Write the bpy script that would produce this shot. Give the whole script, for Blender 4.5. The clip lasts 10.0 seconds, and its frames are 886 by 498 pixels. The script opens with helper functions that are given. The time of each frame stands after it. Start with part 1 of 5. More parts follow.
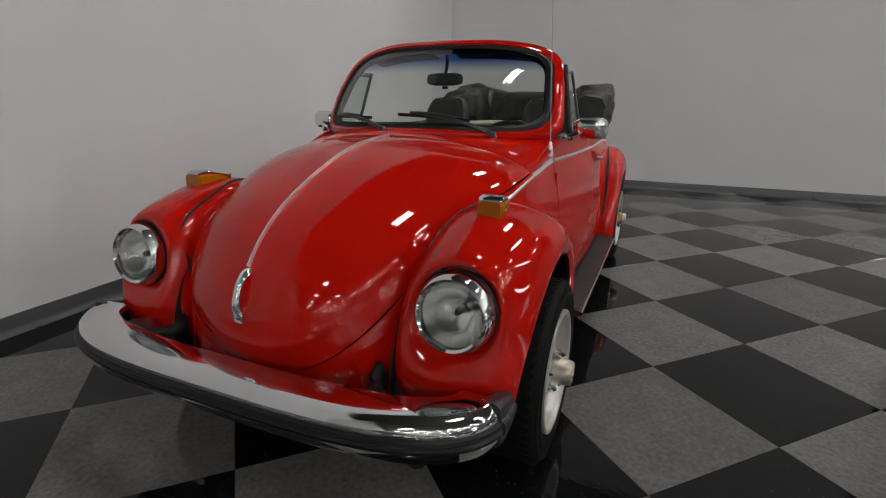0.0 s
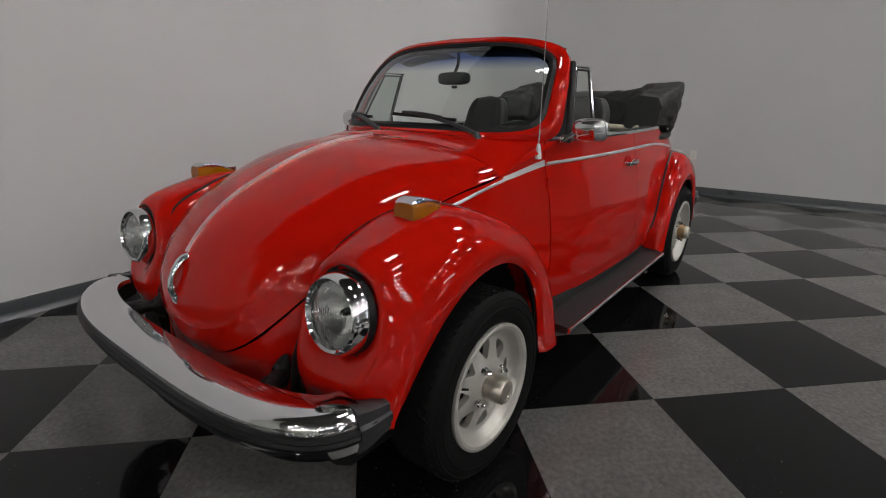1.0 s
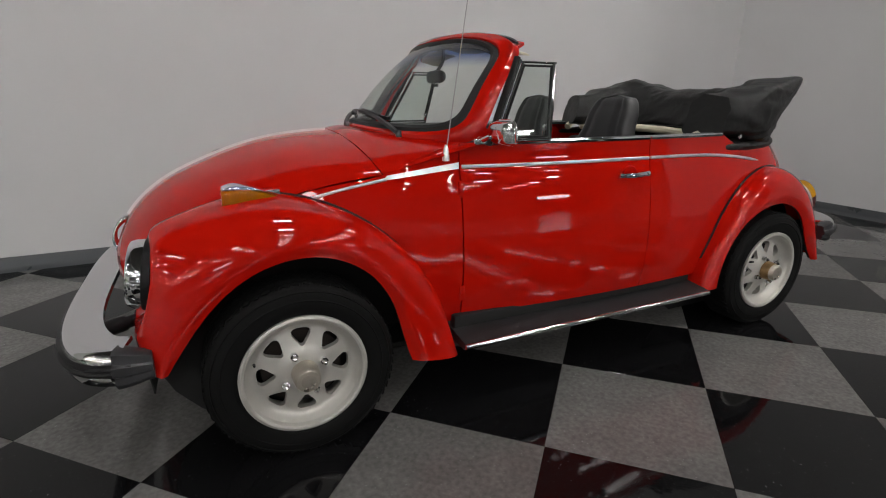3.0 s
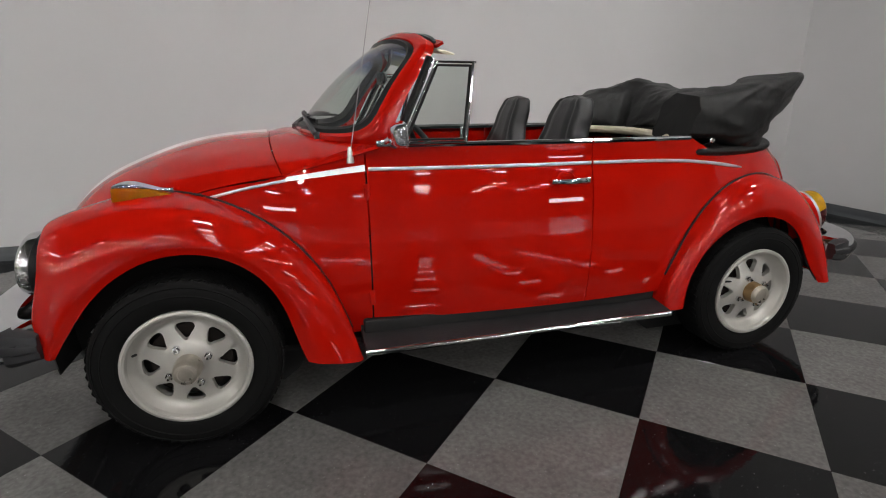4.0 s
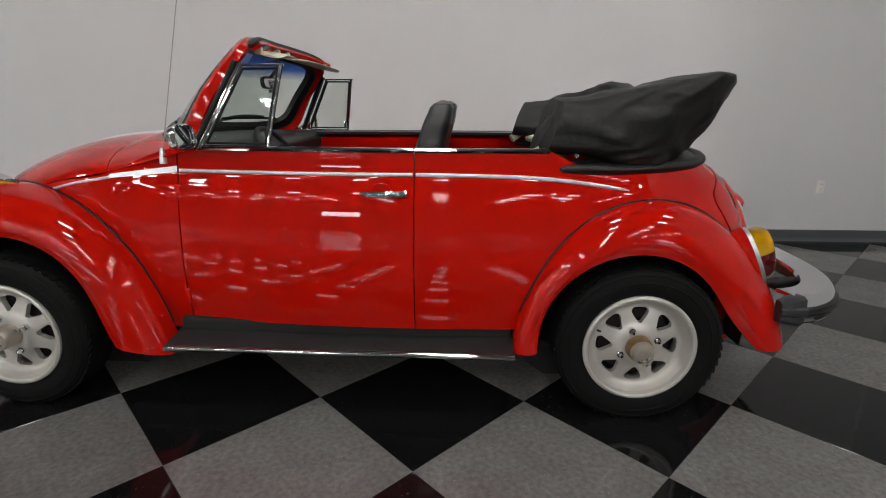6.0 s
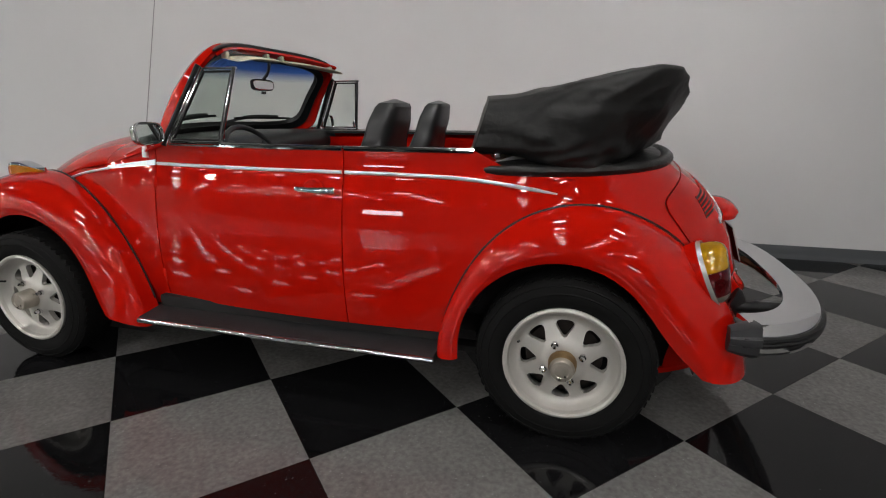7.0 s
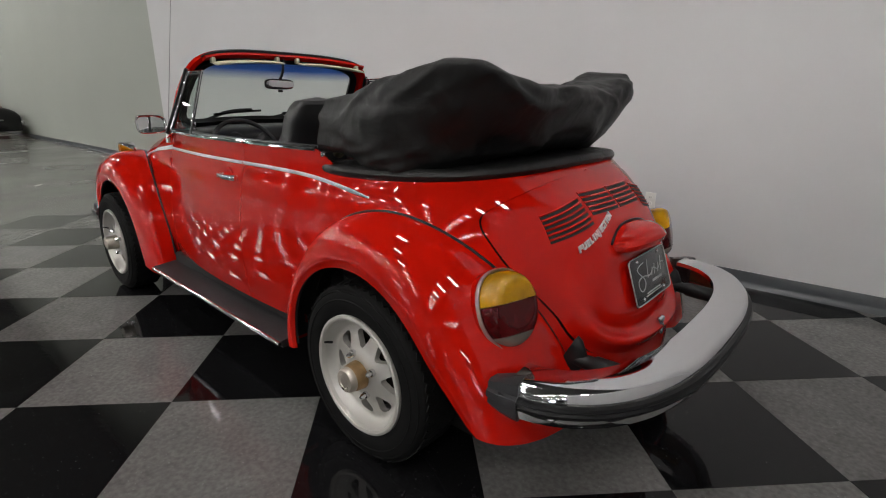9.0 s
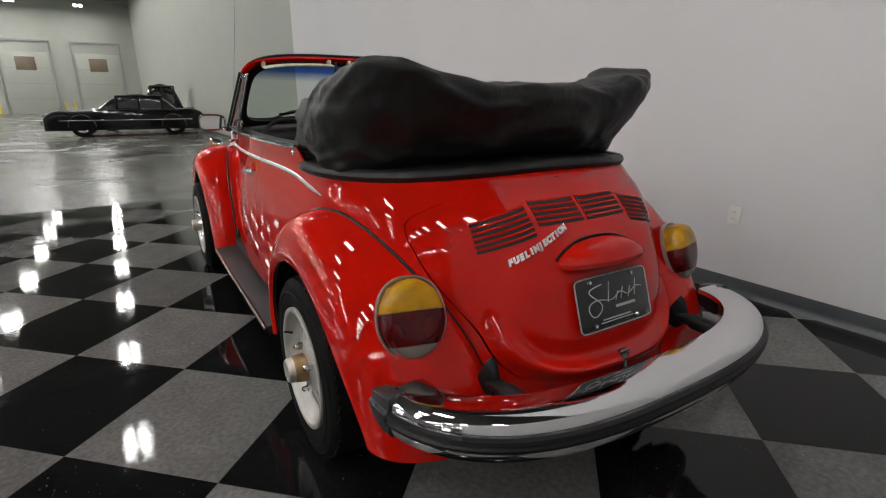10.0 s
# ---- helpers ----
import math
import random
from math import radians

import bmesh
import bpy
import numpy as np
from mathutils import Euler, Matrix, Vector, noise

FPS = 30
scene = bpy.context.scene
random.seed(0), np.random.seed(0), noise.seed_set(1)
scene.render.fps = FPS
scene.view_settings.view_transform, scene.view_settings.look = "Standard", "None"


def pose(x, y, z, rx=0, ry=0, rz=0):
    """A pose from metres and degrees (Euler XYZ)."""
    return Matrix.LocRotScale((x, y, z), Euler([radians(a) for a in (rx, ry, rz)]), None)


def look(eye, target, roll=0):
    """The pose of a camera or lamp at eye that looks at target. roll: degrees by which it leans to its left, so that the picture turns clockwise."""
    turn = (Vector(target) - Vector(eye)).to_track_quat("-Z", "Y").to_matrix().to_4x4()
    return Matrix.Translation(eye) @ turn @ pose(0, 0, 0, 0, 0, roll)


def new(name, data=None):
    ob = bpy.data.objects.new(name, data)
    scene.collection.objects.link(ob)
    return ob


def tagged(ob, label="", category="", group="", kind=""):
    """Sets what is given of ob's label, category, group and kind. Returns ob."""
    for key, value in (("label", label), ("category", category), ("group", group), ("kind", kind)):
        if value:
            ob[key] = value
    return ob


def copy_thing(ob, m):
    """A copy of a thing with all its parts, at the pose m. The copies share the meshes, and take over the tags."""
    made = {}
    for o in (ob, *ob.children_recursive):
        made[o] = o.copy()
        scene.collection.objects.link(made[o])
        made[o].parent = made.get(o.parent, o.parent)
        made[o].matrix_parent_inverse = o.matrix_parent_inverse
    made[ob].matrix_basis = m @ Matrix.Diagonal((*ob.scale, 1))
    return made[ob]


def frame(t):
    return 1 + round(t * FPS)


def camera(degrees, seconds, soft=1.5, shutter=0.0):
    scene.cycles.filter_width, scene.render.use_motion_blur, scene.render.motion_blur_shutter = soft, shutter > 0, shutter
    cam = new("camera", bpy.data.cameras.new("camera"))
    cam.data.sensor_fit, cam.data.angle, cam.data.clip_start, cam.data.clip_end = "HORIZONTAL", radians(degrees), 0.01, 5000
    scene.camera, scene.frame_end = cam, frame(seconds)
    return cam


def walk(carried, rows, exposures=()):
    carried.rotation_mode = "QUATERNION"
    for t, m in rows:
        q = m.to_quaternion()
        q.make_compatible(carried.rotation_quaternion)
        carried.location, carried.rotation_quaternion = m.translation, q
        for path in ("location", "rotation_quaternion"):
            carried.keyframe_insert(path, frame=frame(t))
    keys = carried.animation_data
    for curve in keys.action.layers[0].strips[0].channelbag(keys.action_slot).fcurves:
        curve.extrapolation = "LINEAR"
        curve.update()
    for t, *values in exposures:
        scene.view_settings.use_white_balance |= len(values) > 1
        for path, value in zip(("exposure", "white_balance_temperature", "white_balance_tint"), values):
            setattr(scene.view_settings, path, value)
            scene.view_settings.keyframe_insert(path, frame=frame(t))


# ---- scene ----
cam = camera(83.5, 10.0, soft=1.1)
PATH = [
    (0, (-2.77, -0.946, 1.208), (-1.007, -0.204, 0.623), 0.3),
    (0.5, (-2.616, -1.189, 1.203), (-0.953, -0.242, 0.622), 0.2),
    (1, (-2.443, -1.437, 1.204), (-0.916, -0.285, 0.62), 0.2),
    (1.5, (-2.247, -1.69, 1.2), (-0.868, -0.362, 0.622), 0.2),
    (2, (-2.022, -1.905, 1.2), (-0.815, -0.418, 0.621), 0.3),
    (2.5, (-1.761, -2.089, 1.211), (-0.75, -0.468, 0.622), 0.5),
    (4, (-0.822, -2.433, 1.205), (-0.274, -0.6, 0.621), -0.1),
    (4.5, (-0.49, -2.481, 1.199), (-0.122, -0.602, 0.622), 0.0),
    (5, (-0.154, -2.485, 1.202), (0.062, -0.58, 0.632), 0.2),
    (5.5, (0.198, -2.482, 1.198), (0.301, -0.565, 0.637), 0.2),
    (6, (0.527, -2.459, 1.2), (0.478, -0.54, 0.638), 0.3),
    (7.5, (1.537, -2.278, 1.185), (0.856, -0.48, 0.635), 0.1),
    (8, (1.843, -2.144, 1.192), (0.985, -0.423, 0.643), 0.5),
    (8.5, (2.168, -1.901, 1.19), (1.095, -0.308, 0.634), 0.3),
    (9, (2.416, -1.671, 1.202), (1.161, -0.224, 0.629), 0.2),
    (9.5, (2.629, -1.422, 1.191), (1.2, -0.141, 0.629), 0.2),
    (10, (2.779, -1.166, 1.198), (1.171, -0.122, 0.627), -0.0),
]
walk(cam, [(t, look(eye, target, roll)) for t, eye, target, roll in PATH], [(0.0, -0.30), (1.0, -0.36), (1.5, -0.40), (2.0, -0.36), (2.5, -0.27), (4.0, -0.08), (4.5, -0.05), (10.0, -0.06)])

# ---- light ----
world = bpy.data.worlds.new("world")
scene.world = world
world.use_nodes = True
world.node_tree.nodes["Background"].inputs[0].default_value = (0.02, 0.02, 0.022, 1)
world.node_tree.nodes["Background"].inputs[1].default_value = 0.3
TUBE_GLOW = 90.0


# ---- materials ----
def mat(name, colour, rough=0.5, metal=0.0, coat=0.0, var=0.0, scale=20.0, bump=0.0, bump_scale=200.0, spec=0.5, rough_var=0.0):
    """A principled material with two scales of variation in colour, gloss and relief."""
    m = bpy.data.materials.new(name)
    m.use_nodes = True
    nt = m.node_tree
    b = nt.nodes["Principled BSDF"]
    b.inputs["Base Color"].default_value = (*colour, 1)
    b.inputs["Roughness"].default_value = rough
    b.inputs["Metallic"].default_value = metal
    b.inputs["Coat Weight"].default_value = coat
    b.inputs["Coat Roughness"].default_value = 0.008
    b.inputs["Coat IOR"].default_value = 1.5
    b.inputs["Specular IOR Level"].default_value = spec
    tc = nt.nodes.new("ShaderNodeTexCoord")
    if var or rough_var:
        n = nt.nodes.new("ShaderNodeTexNoise")
        n.inputs["Scale"].default_value = scale
        n.inputs["Detail"].default_value = 8
        nt.links.new(tc.outputs["Object"], n.inputs["Vector"])
        if var:
            mix = nt.nodes.new("ShaderNodeMix")
            mix.data_type = "RGBA"
            mix.inputs["A"].default_value = (*[max(0, c * (1 - var)) for c in colour], 1)
            mix.inputs["B"].default_value = (*[min(1, c * (1 + var)) for c in colour], 1)
            nt.links.new(n.outputs["Fac"], mix.inputs["Factor"])
            nt.links.new(mix.outputs["Result"], b.inputs["Base Color"])
        if rough_var:
            mr = nt.nodes.new("ShaderNodeMapRange")
            mr.inputs["From Min"].default_value, mr.inputs["From Max"].default_value = 0.3, 0.7
            mr.inputs["To Min"].default_value, mr.inputs["To Max"].default_value = max(0.02, rough - rough_var), rough + rough_var
            nt.links.new(n.outputs["Fac"], mr.inputs["Value"])
            nt.links.new(mr.outputs["Result"], b.inputs["Roughness"])
    if bump:
        n2 = nt.nodes.new("ShaderNodeTexNoise")
        n2.inputs["Scale"].default_value = bump_scale
        n2.inputs["Detail"].default_value = 5
        nt.links.new(tc.outputs["Object"], n2.inputs["Vector"])
        bp = nt.nodes.new("ShaderNodeBump")
        bp.inputs["Strength"].default_value = bump
        bp.inputs["Distance"].default_value = 0.002
        nt.links.new(n2.outputs["Fac"], bp.inputs["Height"])
        nt.links.new(bp.outputs["Normal"], b.inputs["Normal"])
    return m


def glow(name, colour, strength):
    m = bpy.data.materials.new(name)
    m.use_nodes = True
    b = m.node_tree.nodes["Principled BSDF"]
    b.inputs["Base Color"].default_value = (*colour, 1)
    b.inputs["Emission Color"].default_value = (*colour, 1)
    b.inputs["Emission Strength"].default_value = strength
    return m


def lens_mat(name, colour, rough=0.08, trans=0.75, var=0.0):
    m = mat(name, colour, rough, var=var, scale=16.0)
    b = m.node_tree.nodes["Principled BSDF"]
    b.inputs["Transmission Weight"].default_value = trans
    b.inputs["IOR"].default_value = 1.45
    return m


def tile_mat(name, colour, fleck, amount):
    """Waxed vinyl tile: mottled, with pale flecks and uneven gloss."""
    m = mat(name, colour, 0.045, coat=0.0, var=0.28, scale=7.0, rough_var=0.02, bump=0.085, bump_scale=45, spec=0.2)
    nt = m.node_tree
    b = nt.nodes["Principled BSDF"]
    tc = nt.nodes.new("ShaderNodeTexCoord")
    n = nt.nodes.new("ShaderNodeTexNoise")
    n.inputs["Scale"].default_value = 95
    n.inputs["Detail"].default_value = 3
    nt.links.new(tc.outputs["Object"], n.inputs["Vector"])
    rp = nt.nodes.new("ShaderNodeValToRGB")
    rp.color_ramp.elements[0].position, rp.color_ramp.elements[1].position = amount, amount + 0.05
    nt.links.new(n.outputs["Fac"], rp.inputs["Fac"])
    old = b.inputs["Base Color"].links[0].from_socket
    mix = nt.nodes.new("ShaderNodeMix")
    mix.data_type = "RGBA"
    mix.inputs["B"].default_value = (*fleck, 1)
    nt.links.new(rp.outputs["Color"], mix.inputs["Factor"])
    nt.links.new(old, mix.inputs["A"])
    # every tile is a little lighter or darker than the next
    oi = nt.nodes.new("ShaderNodeObjectInfo")
    mr = nt.nodes.new("ShaderNodeMapRange")
    mr.inputs["To Min"].default_value, mr.inputs["To Max"].default_value = 0.86, 1.14
    nt.links.new(oi.outputs["Random"], mr.inputs["Value"])
    mul = nt.nodes.new("ShaderNodeMix")
    mul.data_type, mul.blend_type = "RGBA", "MULTIPLY"
    mul.inputs["Factor"].default_value = 1
    # chips pressed into the vinyl, lighter and darker
    ch = nt.nodes.new("ShaderNodeTexNoise")
    ch.inputs["Scale"].default_value, ch.inputs["Detail"].default_value = 52, 6
    nt.links.new(tc.outputs["Object"], ch.inputs["Vector"])
    cr = nt.nodes.new("ShaderNodeMapRange")
    cr.inputs["From Min"].default_value, cr.inputs["From Max"].default_value = 0.3, 0.7
    cr.inputs["To Min"].default_value, cr.inputs["To Max"].default_value = 0.78, 1.22
    nt.links.new(ch.outputs["Fac"], cr.inputs["Value"])
    chip = nt.nodes.new("ShaderNodeMix")
    chip.data_type, chip.blend_type = "RGBA", "MULTIPLY"
    chip.inputs["Factor"].default_value = 1
    nt.links.new(mix.outputs["Result"], chip.inputs["A"])
    nt.links.new(cr.outputs["Result"], chip.inputs["B"])
    nt.links.new(chip.outputs["Result"], mul.inputs["A"])
    nt.links.new(mr.outputs["Result"], mul.inputs["B"])
    nt.links.new(mul.outputs["Result"], b.inputs["Base Color"])
    return m


PAINT = mat("red_paint", (0.46, 0.006, 0.002), 0.5, coat=0.8, var=0.04, scale=3.0, spec=0.0)
CHROME = mat("chrome", (0.68, 0.68, 0.69), 0.07, metal=1.0, rough_var=0.03, scale=30)
BRIGHT = mat("bright_trim", (0.88, 0.88, 0.88), 0.36, metal=0.85, rough_var=0.06, scale=40)
ALLOY = mat("cast_alloy", (0.50, 0.485, 0.45), 0.36, metal=0.45, var=0.10, scale=25, bump=0.15, bump_scale=120, rough_var=0.08)
TYRE = mat("tyre_rubber", (0.0045, 0.0045, 0.0045), 0.75, var=0.35, scale=14, bump=0.15, bump_scale=150, spec=0.14)
RUBBER = mat("black_rubber", (0.008, 0.008, 0.0085), 0.45, var=0.3, scale=30, bump=0.15, spec=0.25)
PLASTIC = mat("black_plastic", (0.022, 0.022, 0.024), 0.38, var=0.2, scale=40, bump=0.2, bump_scale=400)
MATTING = mat("ribbed_rubber_mat", (0.018, 0.018, 0.019), 0.5, spec=0.3, var=0.3, scale=18, bump=0.4, bump_scale=90)
VINYL = mat("black_vinyl", (0.017, 0.017, 0.018), 0.36, var=0.3, scale=12, bump=0.35, bump_scale=320)
CLOTH = mat("black_canvas", (0.0065, 0.0065, 0.0065), 0.45, spec=0.36, var=0.4, scale=7, bump=0.45, bump_scale=420, rough_var=0.06)
# dents and creases in the cloth, over its weave
_nt = CLOTH.node_tree
_tc, _n, _m, _b = (_nt.nodes.new("ShaderNode" + k) for k in ("TexCoord", "TexNoise", "Math", "Bump"))
_n.inputs["Scale"].default_value, _n.inputs["Detail"].default_value, _n.inputs["Distortion"].default_value = 8.0, 5.0, 0.5
_sub = _nt.nodes.new("ShaderNodeMath")
_sub.operation, _m.operation = "SUBTRACT", "MULTIPLY"
_m.inputs[1].default_value = 1.0
_sub.inputs[1].default_value = 0.5
_b.inputs["Strength"].default_value, _b.inputs["Distance"].default_value = 0.22, 0.05
_nt.links.new(_tc.outputs["Object"], _n.inputs["Vector"])
_nt.links.new(_n.outputs["Fac"], _sub.inputs[0])
_nt.links.new(_sub.outputs[0], _m.inputs[0])
_nt.links.new(_m.outputs[0], _b.inputs["Height"])
_nt.links.new(_nt.nodes["Bump"].outputs["Normal"], _b.inputs["Normal"])
_nt.links.new(_b.outputs["Normal"], _nt.nodes["Principled BSDF"].inputs["Normal"])
CREAM = mat("cream_vinyl", (0.62, 0.57, 0.43), 0.5, var=0.1, scale=20, bump=0.2)
DARK = mat("underbody_black", (0.006, 0.006, 0.006), 0.8, var=0.4, scale=10)
RUST = mat("tarnished_brass", (0.30, 0.19, 0.09), 0.45, metal=0.8, var=0.55, scale=30, bump=0.4)
BEZEL = mat("dull_bezel", (0.42, 0.41, 0.38), 0.35, metal=0.7, var=0.15, scale=30)
MIRROR = mat("mirror_silver", (0.80, 0.82, 0.81), 0.03, metal=1.0)
REFLECTOR = mat("lamp_reflector", (0.88, 0.88, 0.86), 0.2, metal=1.0)
# amber's strong colour noise paints the bright patches of the reflector behind it
AMBER = lens_mat("amber_lens", (0.74, 0.30, 0.003), 0.06, trans=0.35, var=0.75)
RED_LENS = lens_mat("red_lens", (0.085, 0.001, 0.002), 0.05, trans=0.25, var=0.6)
CLEAR_LENS = lens_mat("smoked_lens", (0.30, 0.27, 0.23), trans=0.4)
GREY_WALL = mat("grey_wall_paint", (0.62, 0.615, 0.62), 0.62, var=0.05, scale=1.3, bump=0.12, bump_scale=160)
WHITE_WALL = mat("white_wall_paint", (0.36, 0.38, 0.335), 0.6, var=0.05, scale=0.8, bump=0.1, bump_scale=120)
BASE = mat("grey_vinyl_base", (0.060, 0.066, 0.072), 0.35, var=0.15, scale=4, rough_var=0.08)
CONCRETE = mat("polished_concrete", (0.135, 0.134, 0.12), 0.22, var=0.35, scale=0.7, rough_var=0.1, bump=0.08, bump_scale=30)
UNLIT_WALL = mat("unlit_hall_wall", (0.075, 0.075, 0.08), 0.6, var=0.1, scale=0.8)
CEILING = mat("dark_ceiling", (0.16, 0.16, 0.155), 0.8, var=0.2, scale=1)
STEEL = mat("grey_steel", (0.30, 0.30, 0.30), 0.5, metal=0.5, var=0.15, scale=5)
OUTLET = mat("ivory_plastic", (0.74, 0.73, 0.69), 0.35, var=0.03)
TILE_DARK = tile_mat("black_tile", (0.006, 0.006, 0.0065), (0.13, 0.13, 0.13), 0.685)
TILE_GREY = tile_mat("grey_tile", (0.128, 0.125, 0.121), (0.22, 0.22, 0.22), 0.67)
DAYLIGHT = glow("daylit_pane", (0.93, 0.97, 1.0), 20.0)
TUBE = glow("lamp_tube", (1.0, 0.975, 0.95), TUBE_GLOW)


def glass_mat(name, tint=False):
    """Clear thin glass; with a blue shade band along the top of a windscreen when tint is set."""
    m = bpy.data.materials.new(name)
    m.use_nodes = True
    nt = m.node_tree
    nt.nodes.remove(nt.nodes["Principled BSDF"])
    out = nt.nodes["Material Output"]
    tr = nt.nodes.new("ShaderNodeBsdfTransparent")
    gl = nt.nodes.new("ShaderNodeBsdfGlossy")
    gl.inputs["Roughness"].default_value = 0.01
    mx = nt.nodes.new("ShaderNodeMixShader")
    fr = nt.nodes.new("ShaderNodeLayerWeight")
    fr.inputs["Blend"].default_value = 0.5
    pw = nt.nodes.new("ShaderNodeMath")
    pw.operation = "POWER"
    pw.inputs[1].default_value = 5
    ma = nt.nodes.new("ShaderNodeMath")
    ma.operation = "MULTIPLY_ADD"
    ma.inputs[1].default_value, ma.inputs[2].default_value = 0.9, 0.075
    nt.links.new(fr.outputs["Facing"], pw.inputs[0])
    nt.links.new(pw.outputs[0], ma.inputs[0])
    nt.links.new(ma.outputs[0], mx.inputs["Fac"])
    nt.links.new(tr.outputs["BSDF"], mx.inputs[1])
    nt.links.new(gl.outputs["BSDF"], mx.inputs[2])
    nt.links.new(mx.outputs["Shader"], out.inputs["Surface"])
    tr.inputs["Color"].default_value = (0.80, 0.86, 0.82, 1)
    if tint:
        tc = nt.nodes.new("ShaderNodeTexCoord")
        sp = nt.nodes.new("ShaderNodeSeparateXYZ")
        nt.links.new(tc.outputs["Object"], sp.inputs["Vector"])
        rp = nt.nodes.new("ShaderNodeValToRGB")
        mr = nt.nodes.new("ShaderNodeMapRange")
        mr.inputs["From Min"].default_value, mr.inputs["From Max"].default_value = 1.30, 1.45
        nt.links.new(sp.outputs["Z"], mr.inputs["Value"])
        nt.links.new(mr.outputs["Result"], rp.inputs["Fac"])
        e = rp.color_ramp.elements
        e[0].position, e[0].color = 0.12, (0.80, 0.86, 0.82, 1)
        e[1].position, e[1].color = 1.0, (0.006, 0.012, 0.05, 1)
        k = rp.color_ramp.elements.new(0.5)
        k.color = (0.04, 0.12, 0.42, 1)
        nt.links.new(rp.outputs["Color"], tr.inputs["Color"])
    return m


GLASS = glass_mat("clear_glass")
SCREEN = glass_mat("windscreen_glass", True)


# ---- shaping helpers ----
def smooth(xs, ys):
    """A cubic through the points, for one value over another."""
    xs, ys = np.array(xs, float), np.array(ys, float)
    d = np.gradient(ys, xs)

    def f(x):
        x = min(max(x, xs[0]), xs[-1])
        i = min(max(int(np.searchsorted(xs, x)) - 1, 0), len(xs) - 2)
        h = xs[i + 1] - xs[i]
        t = (x - xs[i]) / h
        return float((2 * t**3 - 3 * t**2 + 1) * ys[i] + (t**3 - 2 * t**2 + t) * h * d[i]
                     + (-2 * t**3 + 3 * t**2) * ys[i + 1] + (t**3 - t**2) * h * d[i + 1])
    return f


def curve(xs, ys):
    """A natural cubic through the points: its curvature is even, so that gloss on it runs clean."""
    xs, ys = np.array(xs, float), np.array(ys, float)
    n, h = len(xs), np.diff(xs)
    a, b = np.eye(n), np.zeros(n)
    for i in range(1, n - 1):
        a[i, i - 1:i + 2] = h[i - 1], 2 * (h[i - 1] + h[i]), h[i]
        b[i] = 6 * ((ys[i + 1] - ys[i]) / h[i] - (ys[i] - ys[i - 1]) / h[i - 1])
    m = np.linalg.solve(a, b)

    def f(x):
        x = min(max(x, xs[0]), xs[-1])
        i = min(max(int(np.searchsorted(xs, x)) - 1, 0), n - 2)
        p, q = (xs[i + 1] - x) / h[i], (x - xs[i]) / h[i]
        return float(p * ys[i] + q * ys[i + 1] + ((p**3 - p) * m[i] + (q**3 - q) * m[i + 1]) * h[i] ** 2 / 6)
    return f


def spline(points):
    """A smooth curve through the points; its parameter runs from 0 to 1 along the chord."""
    p = np.array(points, float)
    k = np.concatenate([[0], np.cumsum(np.linalg.norm(np.diff(p, axis=0), axis=1))])
    fs = [curve(k / k[-1], p[:, j]) for j in range(p.shape[1])]
    return lambda t: Vector([f(t) for f in fs])


def lerp(a, b, t):
    return a + (b - a) * t


def sgnpow(x, p):
    return math.copysign(abs(x) ** p, x)


def mesh_of(name, verts, faces, flat=False):
    me = bpy.data.meshes.new(name)
    me.from_pydata([tuple(v) for v in verts], [], faces)
    me.update()
    if not flat:
        me.polygons.foreach_set("use_smooth", [True] * len(me.polygons))
    return me


def part(name, bm, material, parent=None, label="", flat=False, angle=35):
    """Links a bmesh or a mesh as one object under a thing or a part."""
    if isinstance(bm, bmesh.types.BMesh):
        me = bpy.data.meshes.new(name)
        bm.to_mesh(me)
        bm.free()
        if not flat:
            me.polygons.foreach_set("use_smooth", [True] * len(me.polygons))
            me.set_sharp_from_angle(angle=radians(angle))
    else:
        me = bm
    ob = new(name, me)
    me.materials.append(material)
    if parent:
        ob.parent = parent
    return tagged(ob, label)


